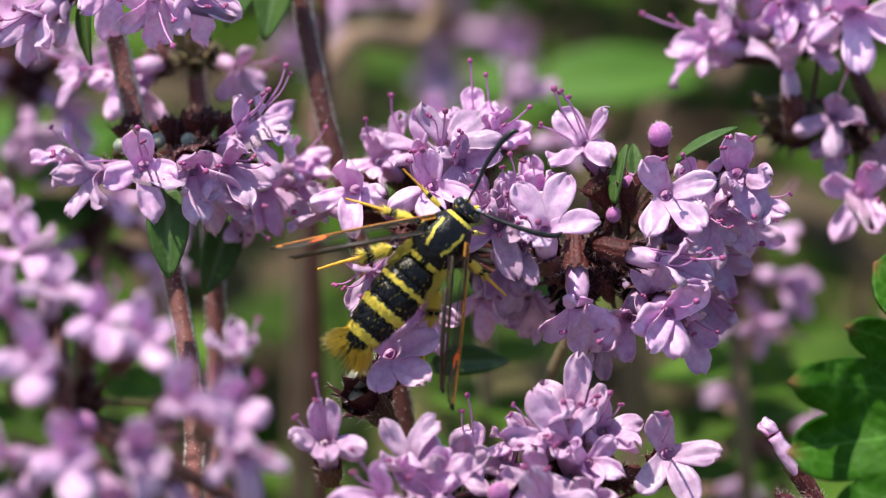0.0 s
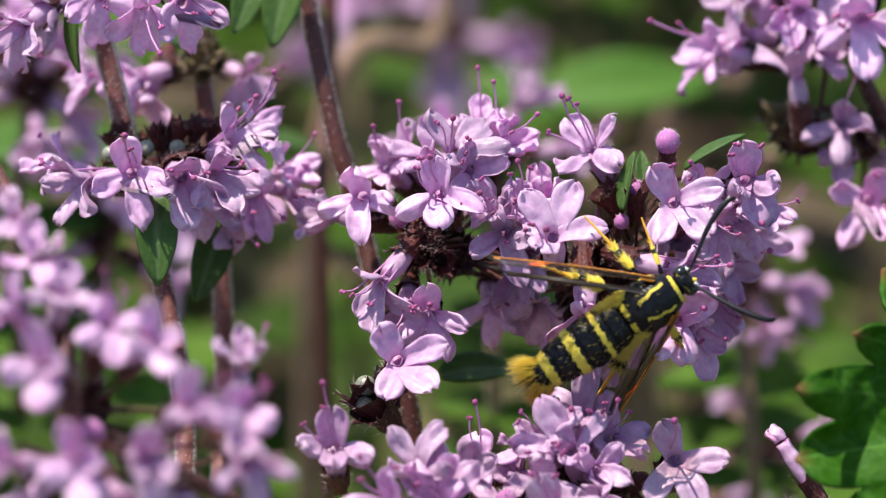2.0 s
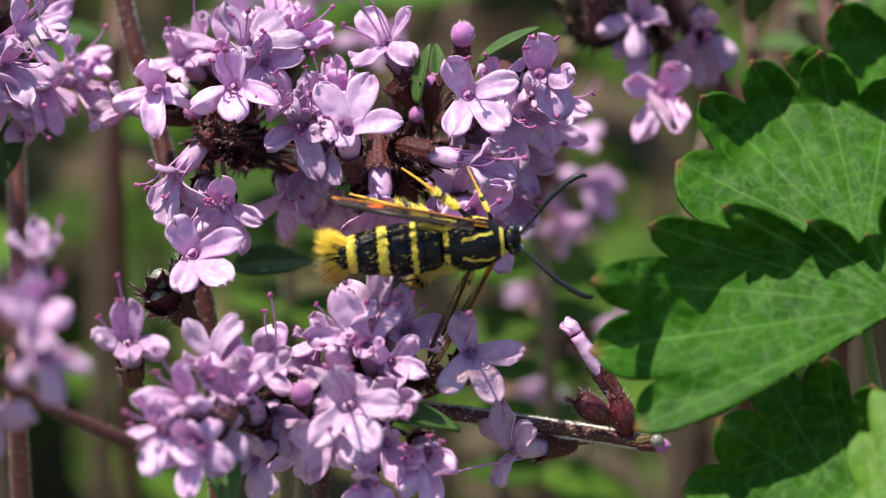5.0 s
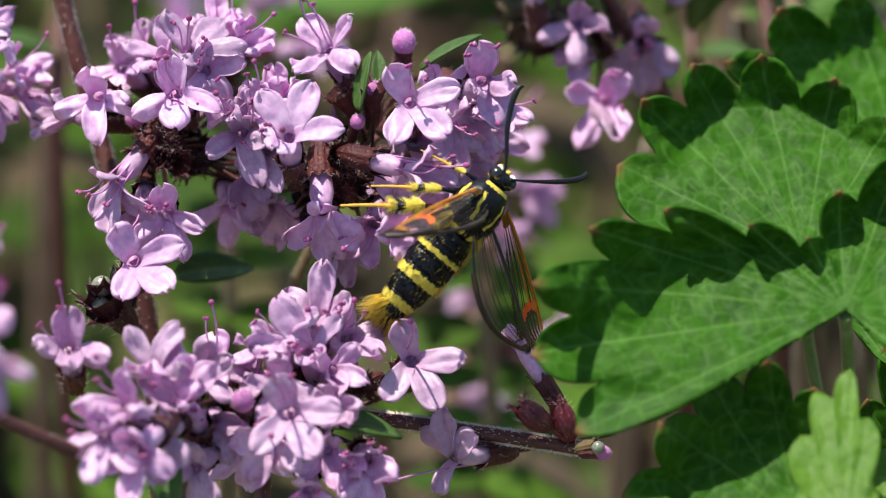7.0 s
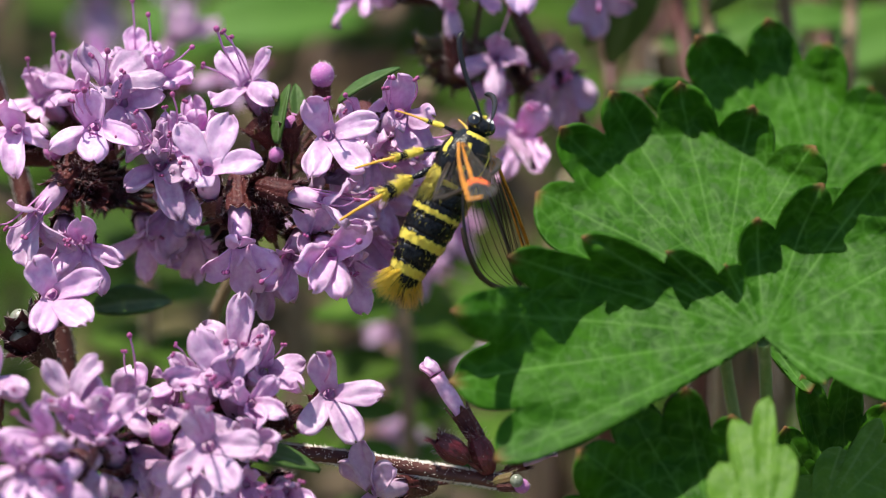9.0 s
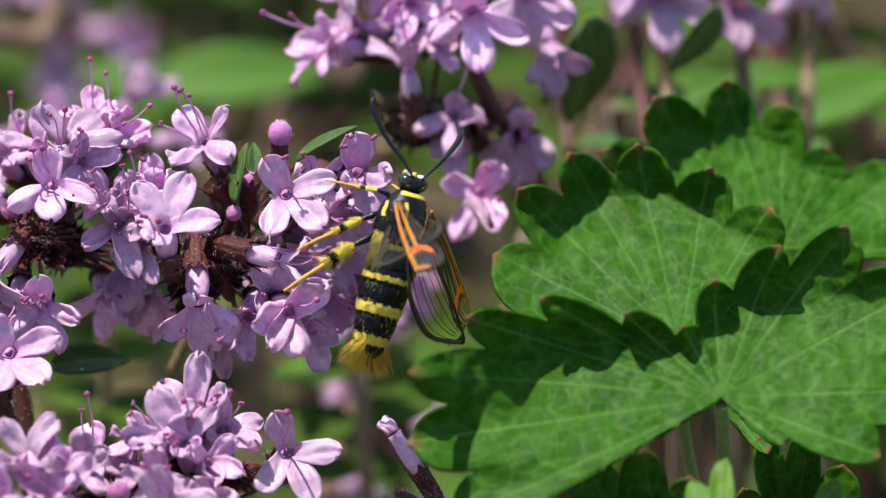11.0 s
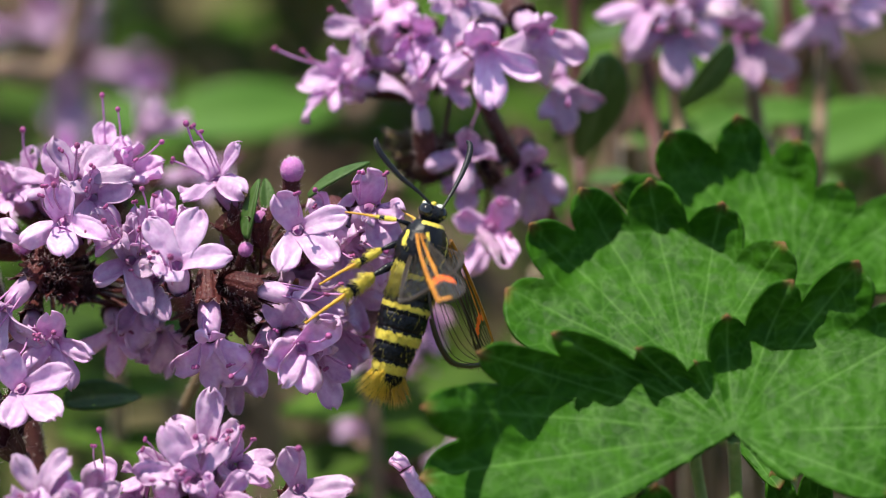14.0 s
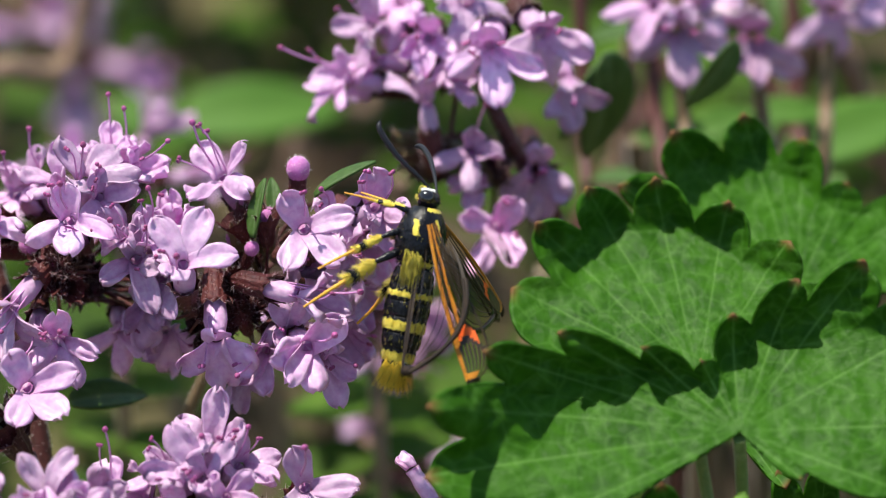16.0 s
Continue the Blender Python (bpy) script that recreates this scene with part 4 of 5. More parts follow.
# ---- lobed leaves ----
def lobed_leaf_mesh(seed, at, tips, normal, lip, mat, notch=0.16, wave=0.5, cup=0.5):
    """A palmate leaf round its stalk: one lobe for each tip (plan x, y, and how far the lobe stands up), main veins run to the tips."""
    na, nr = 460, 56
    x0, y0 = at
    arms = []
    for x, y, up in tips:
        a = math.atan2(x - x0, y0 - y)
        if arms and a < arms[-1][0] - 0.02:
            a += 2 * math.pi
        arms.append((a, math.hypot(x - x0, y - y0) * K * 1000, up))
    count = len(arms)
    ends = [arms[0][0] - 0.10, *((p[0] * q[1] ** 0.5 + q[0] * p[1] ** 0.5) / (p[1] ** 0.5 + q[1] ** 0.5) for p, q in zip(arms, arms[1:])), arms[-1][0] + 0.10]
    valley = [arms[0][1] * 0.5, *(((p[1] + q[1]) / 2 * 0.35 + min(p[1], q[1]) * 0.65) * (1 - notch) for p, q in zip(arms, arms[1:])), arms[-1][1] * 0.5]
    nx, ny, nz = normal
    rows, veins, rims = [], [], []
    for a in range(na + 1):
        th = ends[0] + (ends[-1] - ends[0]) * a / na
        k = next(q for q in range(count) if th <= ends[q + 1] + 1e-9)
        c, reach, up = arms[k]
        right = th > c
        half = max(1e-4, ends[k + 1] - c if right else c - ends[k])
        off = min(1.0, abs(th - c) / half)
        low = valley[k + 1] if right else valley[k]
        other = arms[min(max(k + (1 if right else -1), 0), count - 1)]
        mixed = off ** 2 * 0.5
        up = up * (1 - mixed) + other[2] * mixed
        whole = reach * (1 - mixed) + other[1] * mixed
        rim = low + (reach - low) * max(0.0, 1 - off ** 2.3) ** 0.72 + reach * 0.02 * max(0.0, 1 - off * 6)
        row, vr, rr = [], [], []
        for q in range(nr + 1):
            u = q / nr
            rad = rim * u
            x, y = rad * math.sin(th), rad * math.cos(th)
            z = -(nx * x + ny * y) / nz
            dist = abs(th - c) * rad
            branch = (u * 5.2 - dist * 0.55 + 0.37 * k) % 1
            vein = math.exp(-(dist / (0.05 + 0.05 * (1 - u))) ** 2) * min(1.0, 0.05 + 1.5 * u) * (1 - 0.25 * u)
            twig = math.exp(-(min(branch, 1 - branch) / 0.045) ** 2) * (u > 0.15) * (0.75 - 0.3 * u)
            vein = max(vein, 0.8 * twig)
            z += -0.05 * vein * u + cup * 0.35 * (off ** 2) * u * u
            over = max(0.0, rad / whole - lip - 0.09 * noise.noise((x * 0.35, y * 0.35, seed + 11)) - 0.02 * noise.noise((x * 1.3, y * 1.3, seed + 2))) / (1 - lip)
            z += whole * up * (over ** 1.55) * 1.6
            z += wave * noise.noise((x * 0.2, y * 0.2, seed)) * u + 0.16 * noise.noise((x * 0.8, y * 0.8, seed + 5)) + 0.05 * noise.noise((x * 2.1, y * 2.1, seed + 8))
            row.append((RIGHT * x + UP * y - AHEAD * z) * MM)
            vr.append(vein)
            rr.append(max(0, (u - 0.955) / 0.045) * max(0.0, 1 - off / 0.25))
        rows.append(row)
        veins += vr
        rims += rr
    s = Shape()
    s.grid(rows)
    me = mesh_of("blade", s.v, s.f, [mat], s.i, True, {"vein": veins, "rim": rims})
    bm = bmesh.new()
    bm.from_mesh(me)
    bmesh.ops.remove_doubles(bm, verts=bm.verts, dist=1e-7)
    bmesh.ops.recalc_face_normals(bm, faces=bm.faces)
    bmesh.ops.solidify(bm, geom=bm.faces, thickness=0.00018)
    out = bpy.data.meshes.new("blade")
    bm.to_mesh(out)
    bm.free()
    out.materials.append(mat)
    out.polygons.foreach_set("use_smooth", [True] * len(out.polygons))
    return out


def lobed_leaf(x, y, d, tips, normal, lip, seed, foot_x, label, mat=None, notch=0.16, wave=0.5, cup=0.5):
    at = place(x, y, d)
    ob = thing("lobed_leaf", at, label, "leaf", "lobed leaves of one low herb")
    part("blade", lobed_leaf_mesh(seed, (x, y), tips, normal, lip, mat or LEAF_IVY, notch, wave, cup), ob)
    foot = on_soil(foot_x, d - 25)
    s = Shape()
    pts = curve([AHEAD * 0.0004 - UP * 0.0004, (place(x + 6, y + 150, d - 5) - at), (place(foot_x, y + 900, d - 15) - at), foot - at], 8)
    s.tube(pts, [0.36 * MM] * len(pts), 8)
    part("leaf_stalk", s.mesh("leaf_stalk", [LEAF_STALK]), ob)
    return ob


LEAF_UPPER = lobed_leaf(1452, 350, -8, ((1240, 345, 0), (1180, 250, 0.057), (1133, 160, 0.166), (1230, 62, 0.207), (1360, 28, 0.182), (1470, 70, 0.149), (1548, 150, 0.116), (1680, 190, 0.057), (1720, 330, 0)),
                        (0.10, 0.55, 0.83), 0.68, 3, 1420, "dark green lobed leaf with pale veins, uppermost of the herb")
LEAF_MIDDLE = lobed_leaf(1278, 505, 1, ((1110, 700, 0), (1000, 540, 0), (955, 345, 0.062), (998, 228, 0.178), (1086, 165, 0.178), (1208, 148, 0.186), (1337, 190, 0.186), (1442, 262, 0.155), (1530, 360, 0.078), (1520, 540, 0), (1420, 690, 0)),
                         (-0.08, 0.60, 0.80), 0.73, 7, 1400, "broad green lobed leaf with scalloped edge and pale veins")
LEAF_LOWER = lobed_leaf(1350, 594, 15, ((900, 798, -0.044), (828, 668, 0.038), (830, 550, 0.228), (925, 462, 0.255), (1050, 430, 0.272), (1190, 455, 0.299), (1288, 478, 0.299), (1342, 402, 0.316), (1450, 342, 0.272),
                                        (1562, 312, 0.255), (1690, 410, 0.074), (1730, 580, 0), (1610, 690, -0.044), (1450, 672, 0)),
                        (-0.05, 0.58, 0.81), 0.58, 12, 1380, "large green lobed leaf with dark upcurled lobes", None, 0.14, 0.7)
LEAF_SHADED = lobed_leaf(1262, 965, 17, ((975, 930, 0), (1035, 805, 0.3), (1105, 718, 0.36), (1215, 702, 0.36), (1292, 748, 0.3), (1370, 860, 0), (1420, 960, 0)),
                         (0.0, 0.55, 0.83), 0.5, 15, 1370, "shaded green lobed leaf low on the herb")
LEAF_SIDE = lobed_leaf(1490, 960, 6, ((1395, 900, 0.2), (1392, 760, 0.3), (1420, 672, 0.34), (1500, 660, 0.34), (1562, 720, 0.3), (1620, 840, 0.1)),
                       (-0.1, 0.5, 0.86), 0.3, 19, 1500, "dark green lobed leaf behind the others")
LEAF_FRONT = lobed_leaf(1350, 1010, 24, ((1262, 950, 0), (1284, 840, 0), (1308, 770, 0), (1368, 732, 0), (1392, 810, 0), (1405, 930, 0)),
                        (-0.05, 0.55, 0.83), 0.8, 33, 1400, "small bright green lobed leaf low on the herb", LEAF_YOUNG_LIT, 0.07)
# added blade: the sunlit edge of LEAF_SIDE as a paler strip
LEAF_EDGE = lobed_leaf(1440, 930, 12, ((1425, 875, 0), (1490, 800, 0), (1560, 752, 0), (1580, 800, 0), (1500, 870, 0)),
                       (0.05, 0.60, 0.80), 0.8, 37, 1450, "narrow yellow-green leaf added for the side leaf's lit edge", LEAF_YOUNG_LIT, 0.07)


# ---- the meadow behind ----
def meadow_sprig(seed, tall, leaf_mesh):
    rng = random.Random(seed)
    ob = thing("meadow_sprig", Vector((0, 0, 0)), "leafy green shoot standing in the meadow", "plant", "leafy shoots in the background")
    top = Vector((rng.uniform(-0.012, 0.012), rng.uniform(-0.012, 0.012), tall))
    pts = curve([Vector((0, 0, -0.004)), top * 0.5 + Vector((rng.uniform(-0.004, 0.004), 0, 0)), top], 6)
    s = Shape()
    s.tube(pts, [0.0007] * len(pts), 6)
    part("stem", s.mesh("stem", [STEM_GREEN]), ob)
    pairs = int(tall / 0.008)
    for k in range(pairs):
        p = pts[int((len(pts) - 1) * (k + 1) / pairs)]
        for q in range(2):
            a = k * 1.57 + q * math.pi + rng.uniform(-0.4, 0.4)
            out = Vector((math.cos(a), math.sin(a), rng.uniform(0.0, 0.7)))
            m = turned(p, Vector((-out.x * 0.4, -out.y * 0.4, 1)), out) @ Matrix.Diagonal([rng.uniform(1.2, 2.2)] * 3 + [1])
            part("leaf", leaf_mesh, ob, m)
    return ob


def meadow():
    rng = random.Random(77)
    kinds = [meadow_sprig(200 + k, h, me) for k, (h, me) in enumerate(((0.028, FAR_LEAF), (0.04, FAR_LEAF), (0.045, DRY_LEAF)))]
    tagged(kinds[2], "withered brown shoot standing in the meadow")
    spots = []
    for k in range(150):
        d = -rng.uniform(30, 190)
        x = rng.uniform(-1100, 2300)
        p = on_soil(x, 0)
        spots.append(Vector((p.x * 1.2, -d * MM * 1.2 - 0.005, 0)))
    for k in range(110):
        a, r = rng.uniform(0, 6.3), rng.uniform(0.16, 0.55)
        if math.sin(a) * r > -0.12:
            spots.append(Vector((math.cos(a) * r, math.sin(a) * r + 0.1, 0)))
    for k, p in enumerate(spots):
        m = Matrix.Translation(p) @ Matrix.Rotation(rng.uniform(0, 6.3), 4, "Z") @ Matrix.Rotation(rng.uniform(-0.3, 0.3), 4, "X")
        if k < 3:
            kinds[k].matrix_basis = m
        else:
            copy_thing(kinds[(0, 1, 0, 1, 2)[k % 5]], m)
    # one broad leaf far off, soft and bright
    for x, y, d, ang, size in ((505, 18, -95, 12, 2.2), (330, 60, -95, -20, 1.5), (-540, 130, -75, 15, 2.2), (1560, 40, -50, 30, 1.9), (1130, 290, -40, 10, 1.6),
                               (1318, 40, -42, 35, 0.9), (1290, 75, -44, 15, 0.8), (1445, 28, -44, 5, 0.9), (1385, 60, -46, 60, 0.8), (1230, 60, -44, 20, 0.9)):
        at = place(x, y, d)
        ob = thing("meadow_leaf", at, "broad bright green leaf in soft distance", "leaf", "single leaves in the background")
        a = radians(ang)
        m = turned(-way(math.cos(a), math.sin(a), 0) * 0.0028 * size, way(0, 0.5, 0.85), way(math.cos(a), math.sin(a), 0)) @ Matrix.Diagonal([size] * 3 + [1])
        part("blade", BRIGHT_LEAF, ob, m)
        s = Shape()
        pts = curve([-way(math.cos(a), math.sin(a), 0) * 0.0028 * size, Vector((0.002, 0.004, -at.z * 0.5)), Vector((0.003, 0.006, -at.z))], 6)
        s.tube(pts, [0.0006] * len(pts), 6)
        part("stem", s.mesh("stem", [STEM_GREEN]), ob)
    # dry tan stalks lying slantwise between the shoots
    for x, y, x2, y2, d in ((-40, 130, 170, -60, -75), (985, 470, 1110, 300, -55), (640, 900, 720, 560, -60), (1450, -20, 1640, 160, -60), (560, 130, 700, 20, -110), (-330, 420, -470, 180, -60)):
        at, top = place(x, y, d), place(x2, y2, d - 6)
        foot = Vector((at.x + (at.x - top.x) * 0.6, at.y + 0.004, 0.0))
        ob = thing("dry_stalk", foot, "dry tan stalk leaning in soft distance", "stalk", "dry stalks")
        s = Shape()
        pts = curve([Vector((0, 0, -0.003)), at - foot, top - foot, (top - foot) * 1.25], 6)
        s.tube(pts, [0.0011 - 0.0005 * k / len(pts) for k in range(len(pts))], 7)
        part("stem", s.mesh("stem", [STRAW]), ob)
        for q in (5, 11):
            out = Vector((rng.uniform(-1, 1), rng.uniform(-1, 1), 0.5))
            part("dry_leaf", DRY_LEAF, ob, turned(pts[q], Vector((-out.x, -out.y, 1)), out))
    # bare brown stalks
    for x, d, lean in ((-36, -46, 10), (1083, -44, -10), (1240, -42, -40), (1470, -50, -20), (1590, -55, -180), (1000, -70, 200)):
        foot = on_soil(x, d)
        ob = thing("bare_stalk", foot, "thin brown bare stalk in soft distance", "stalk", "bare stalks")
        s = Shape()
        pts = curve([Vector((0, 0, -0.003)), place(x, 500, d) - foot, place(x + lean, 0, d) - foot, place(x + lean * 2, -500, d) - foot], 6)
        s.tube(pts, [0.0005] * len(pts), 7)
        part("stem", s.mesh("stem", [STEM]), ob)
        for q in (9, 13):
            out = Vector((rng.uniform(-1, 1), rng.uniform(-1, 1), 0.4))
            part("dry_leaf", LEAF_OVAL, ob, turned(pts[q], Vector((-out.x, -out.y, 1)), out))


meadow()


# ---- the clearwing moth ----
# Its own space: y to the head, z up from the back, x to its right; millimetres.
moth = thing("clearwing_moth", Vector((0, 0, 0)), "black clearwing moth with yellow bands and golden tail tuft", "moth")


def moth_body():
    # thorax with two yellow stripes and collar
    s = Shape()
    n = 144
    rows = []
    for k in range(97):
        u = k / 96
        y = 1.75 - 3.6 * u
        w = 1.5 * math.sin(math.pi * (0.10 + 0.82 * u)) ** 0.55
        rows.append([Vector((w * math.cos(a), y + 0.05 * noise.noise((a, y, 2)), w * 0.92 * math.sin(a))) for a in [2 * math.pi * c / n for c in range(n)]])

    def slot(r, c):
        a = 360 * (c + 0.5) / n + 1.5 * math.sin(r * 0.31) + 0.7 * math.sin(r * 1.7)
        u = r / 95 + 0.008 * math.sin(c * 0.95)
        if u < 0.05 and 20 < a < 160:
            return 1
        if 0.16 < u < 0.64 and (128 < a + 34 * u < 136 or 44 < a - 34 * u < 52):
            return 1
        if 0.84 < u < 0.93 and (102 < a < 150 or 30 < a < 78):
            return 1
        if 0.2 < u < 0.45 and (174 < a + 40 * (u - 0.3) < 188 or 352 < a + 40 * (u - 0.3) < 366):
            return 1
        return 0
    s.grid(rows, slot, True)
    s.cap(rows[0], Vector((0, 1.8, 0)))
    s.cap(rows[-1], Vector((0, -1.95, 0)), 0, True)
    rng = random.Random(3)
    for _ in range(700):
        k, c = rng.randrange(8, 92), rng.randrange(n)
        p = rows[k][c]
        out = Vector((p.x, 0, p.z)).normalized()
        s.hair(p * 0.98, p + out * 0.10 + Vector((rng.uniform(-.08, .08), -0.28, rng.uniform(-.05, .05))), 0.022, 2 if rng.random() < 0.92 else 1)
    for _ in range(900):
        side = rng.choice((-1, 1))
        p = Vector((side * rng.uniform(0.9, 1.4), rng.uniform(-2.1, -0.7), rng.uniform(-0.1 if side > 0 else -0.4, 0.6)))
        s.hair(p, p + Vector((side * rng.uniform(0.0, 0.35), -rng.uniform(0.6, 1.4), rng.uniform(0, 0.15))), 0.032, 1)
    s.v = [v * MM for v in s.v]
    part("thorax", s.mesh("thorax", [BLACK, YELLOW, BLACK_HAIR]), moth, None, "black thorax with yellow stripes")
    # head
    s = Shape()
    s.ball((0, 2.15, 0), (0.72, 0.55, 0.66), 0, 18, 12)
    for _ in range(110):
        a, b = rng.uniform(0, 6.3), rng.uniform(0.2, 1.6)
        o = Vector((math.cos(a) * math.sin(b), 0.25 - 0.5 * rng.random(), math.sin(a) * math.sin(b))).normalized()
        p = Vector((0, 2.15, 0)) + Vector((o.x * 0.68, o.y * 0.5, o.z * 0.62))
        s.hair(p, p + o * 0.2 + Vector((0, 0.1, 0)), 0.025, 1 if rng.random() < 0.35 or o.z < -0.2 else 2)
    s.v = [v * MM for v in s.v]
    head = part("head", s.mesh("head", [BLACK, YELLOW, BLACK_HAIR]), moth)
    for side in (-1, 1):
        s = Shape()
        s.ball((0.56 * side, 2.3, 0.02), (0.36, 0.42, 0.46), 0, 16, 11)
        s.v = [v * MM for v in s.v]
        part("eye", s.mesh("eye", [EYE_DARK]), head, None, "glossy black eye")
        s = Shape()
        s.ball((0.52 * side, 2.66, -0.05), (0.15, 0.16, 0.34), 0, 10, 7)
        s.v = [v * MM for v in s.v]
        part("face_patch", s.mesh("face_patch", [FACE]), head, None, "white scales before the eye")
        s = Shape()
        s.tube(curve([Vector((0.25 * side, 2.6, -0.4)), Vector((0.32 * side, 2.75, -0.42)), Vector((0.3 * side, 2.85, -0.3))], 5), [0.14, 0.16, 0.17, 0.17, 0.16, 0.15, 0.14, 0.12, 0.1, 0.08, 0.05], 8)
        s.v = [v * MM for v in s.v]
        part("palp", s.mesh("palp", [YELLOW]), head, None, "yellow scaly palp")
    # abdomen rings
    edges = [(-1.7, 1.18), (-2.6, 1.36), (-3.5, 1.40), (-4.4, 1.36), (-5.3, 1.24), (-6.15, 1.08), (-6.9, 0.92), (-7.5, 0.74)]
    band = {1: (0.45, 0.78), 3: (0.25, 0.85), 5: (0.30, 0.98)}
    for k in range(7):
        (y0, r0), (y1, r1) = edges[k], edges[k + 1]
        s, rows = Shape(), []
        for q in range(25):
            u = q / 24
            w = (r0 + (r1 - r0) * u) * (1 + 0.05 * math.sin(math.pi * u)) - (0.10 if q in (0, 24) else 0.03 if q in (1, 23) else 0)
            rows.append([Vector((w * math.cos(a), y0 + (y1 - y0) * u - 0.10 * (q == 24), w * 0.86 * math.sin(a))) for a in [2 * math.pi * c / 96 for c in range(96)]])
        lo, hi = band.get(k, (2, 2))
        gap = k == 0

        def ring(r, c, lo=lo, hi=hi, gap=gap):
            a = 360 * (c + 0.5) / 96
            ragged = 0.05 * math.sin(c * 0.9 + lo) + 0.05 * noise.noise((c * 0.83, lo * 7, 3)) + 0.03 * math.sin(c * 2.1)
            if gap and 78 < a < 102:
                return 0
            return 1 if lo + ragged < (r + 0.5) / 24 < hi + ragged * 0.6 else 0
        s.grid(rows, ring, True)
        s.cap(rows[0], Vector((0, y0 - 0.1, 0)))
        s.cap(rows[-1], Vector((0, y1, 0)), 0, True)
        for _ in range(420):
            q, c = rng.randrange(1, 24), rng.randrange(96)
            p = rows[q][c]
            out = Vector((p.x, 0, p.z)).normalized()
            yellow = ring(q, c) == 1
            # stray yellow hairs: the real dusting, and pale specks painted for scale glints
            if not yellow and rng.random() < 0.11:
                yellow = True
            s.hair(p * 0.99, p + out * rng.uniform(0.02, 0.06) + Vector((rng.uniform(-0.04, 0.04), -rng.uniform(0.12, 0.24), 0)), 0.024, 1 if yellow else 2)
        s.v = [v * MM for v in s.v]
        part("abdomen_ring", s.mesh("abdomen_ring", [BLACK, YELLOW, BLACK_HAIR]), moth, None, "black abdomen ring with a yellow band" if k in band else "glossy black abdomen ring")
    # tail tuft in three brushes
    s = Shape()
    for _ in range(2600):
        lane = rng.choice((-1, -1, 0, 1, 1))
        x = lane * 0.42 + rng.uniform(-0.36, 0.36)
        z = rng.uniform(-0.35, 0.45)
        root = Vector((x * 0.9, -6.95 + rng.uniform(-0.45, 0.35), z * (1.0 if lane else 0.8)))
        black = lane == 0 and rng.random() < 0.7 or rng.random() < 0.05
        ln = rng.uniform(0.8, 1.7) * (0.8 if lane == 0 else 1)
        d = Vector((x * 0.95 + lane * 0.10 + rng.uniform(-0.20, 0.20), -1, z * 0.6 + rng.uniform(-0.2, 0.2))).normalized()
        s.hair(root, root + d * ln, 0.042, 1 if black else 0)
    s.v = [v * MM for v in s.v]
    part("tail_tuft", s.mesh("tail_tuft", [GOLD, BLACK_HAIR]), moth, None, "golden and black bristly tail tuft")


def wing_outline(u, fore):
    """Front and rear edges of a wing at u of its length."""
    if fore:
        lead = 0.18 + 0.16 * math.sin(math.pi * u) - 0.30 * max(0, u - 0.8)
        rear = -(0.25 + 1.65 * u ** 1.1) * math.sqrt(max(0.02, 1 - max(0, (u - 0.72) / 0.29) ** 2))
    else:
        lead = 0.15 + 0.10 * math.sin(math.pi * u)
        rear = -(0.5 + 2.6 * math.sin(math.pi * min(1, 0.12 + 0.80 * u)) ** 0.8) * math.sqrt(max(0.02, 1 - max(0, (u - 0.6) / 0.41) ** 2))
    return lead, rear


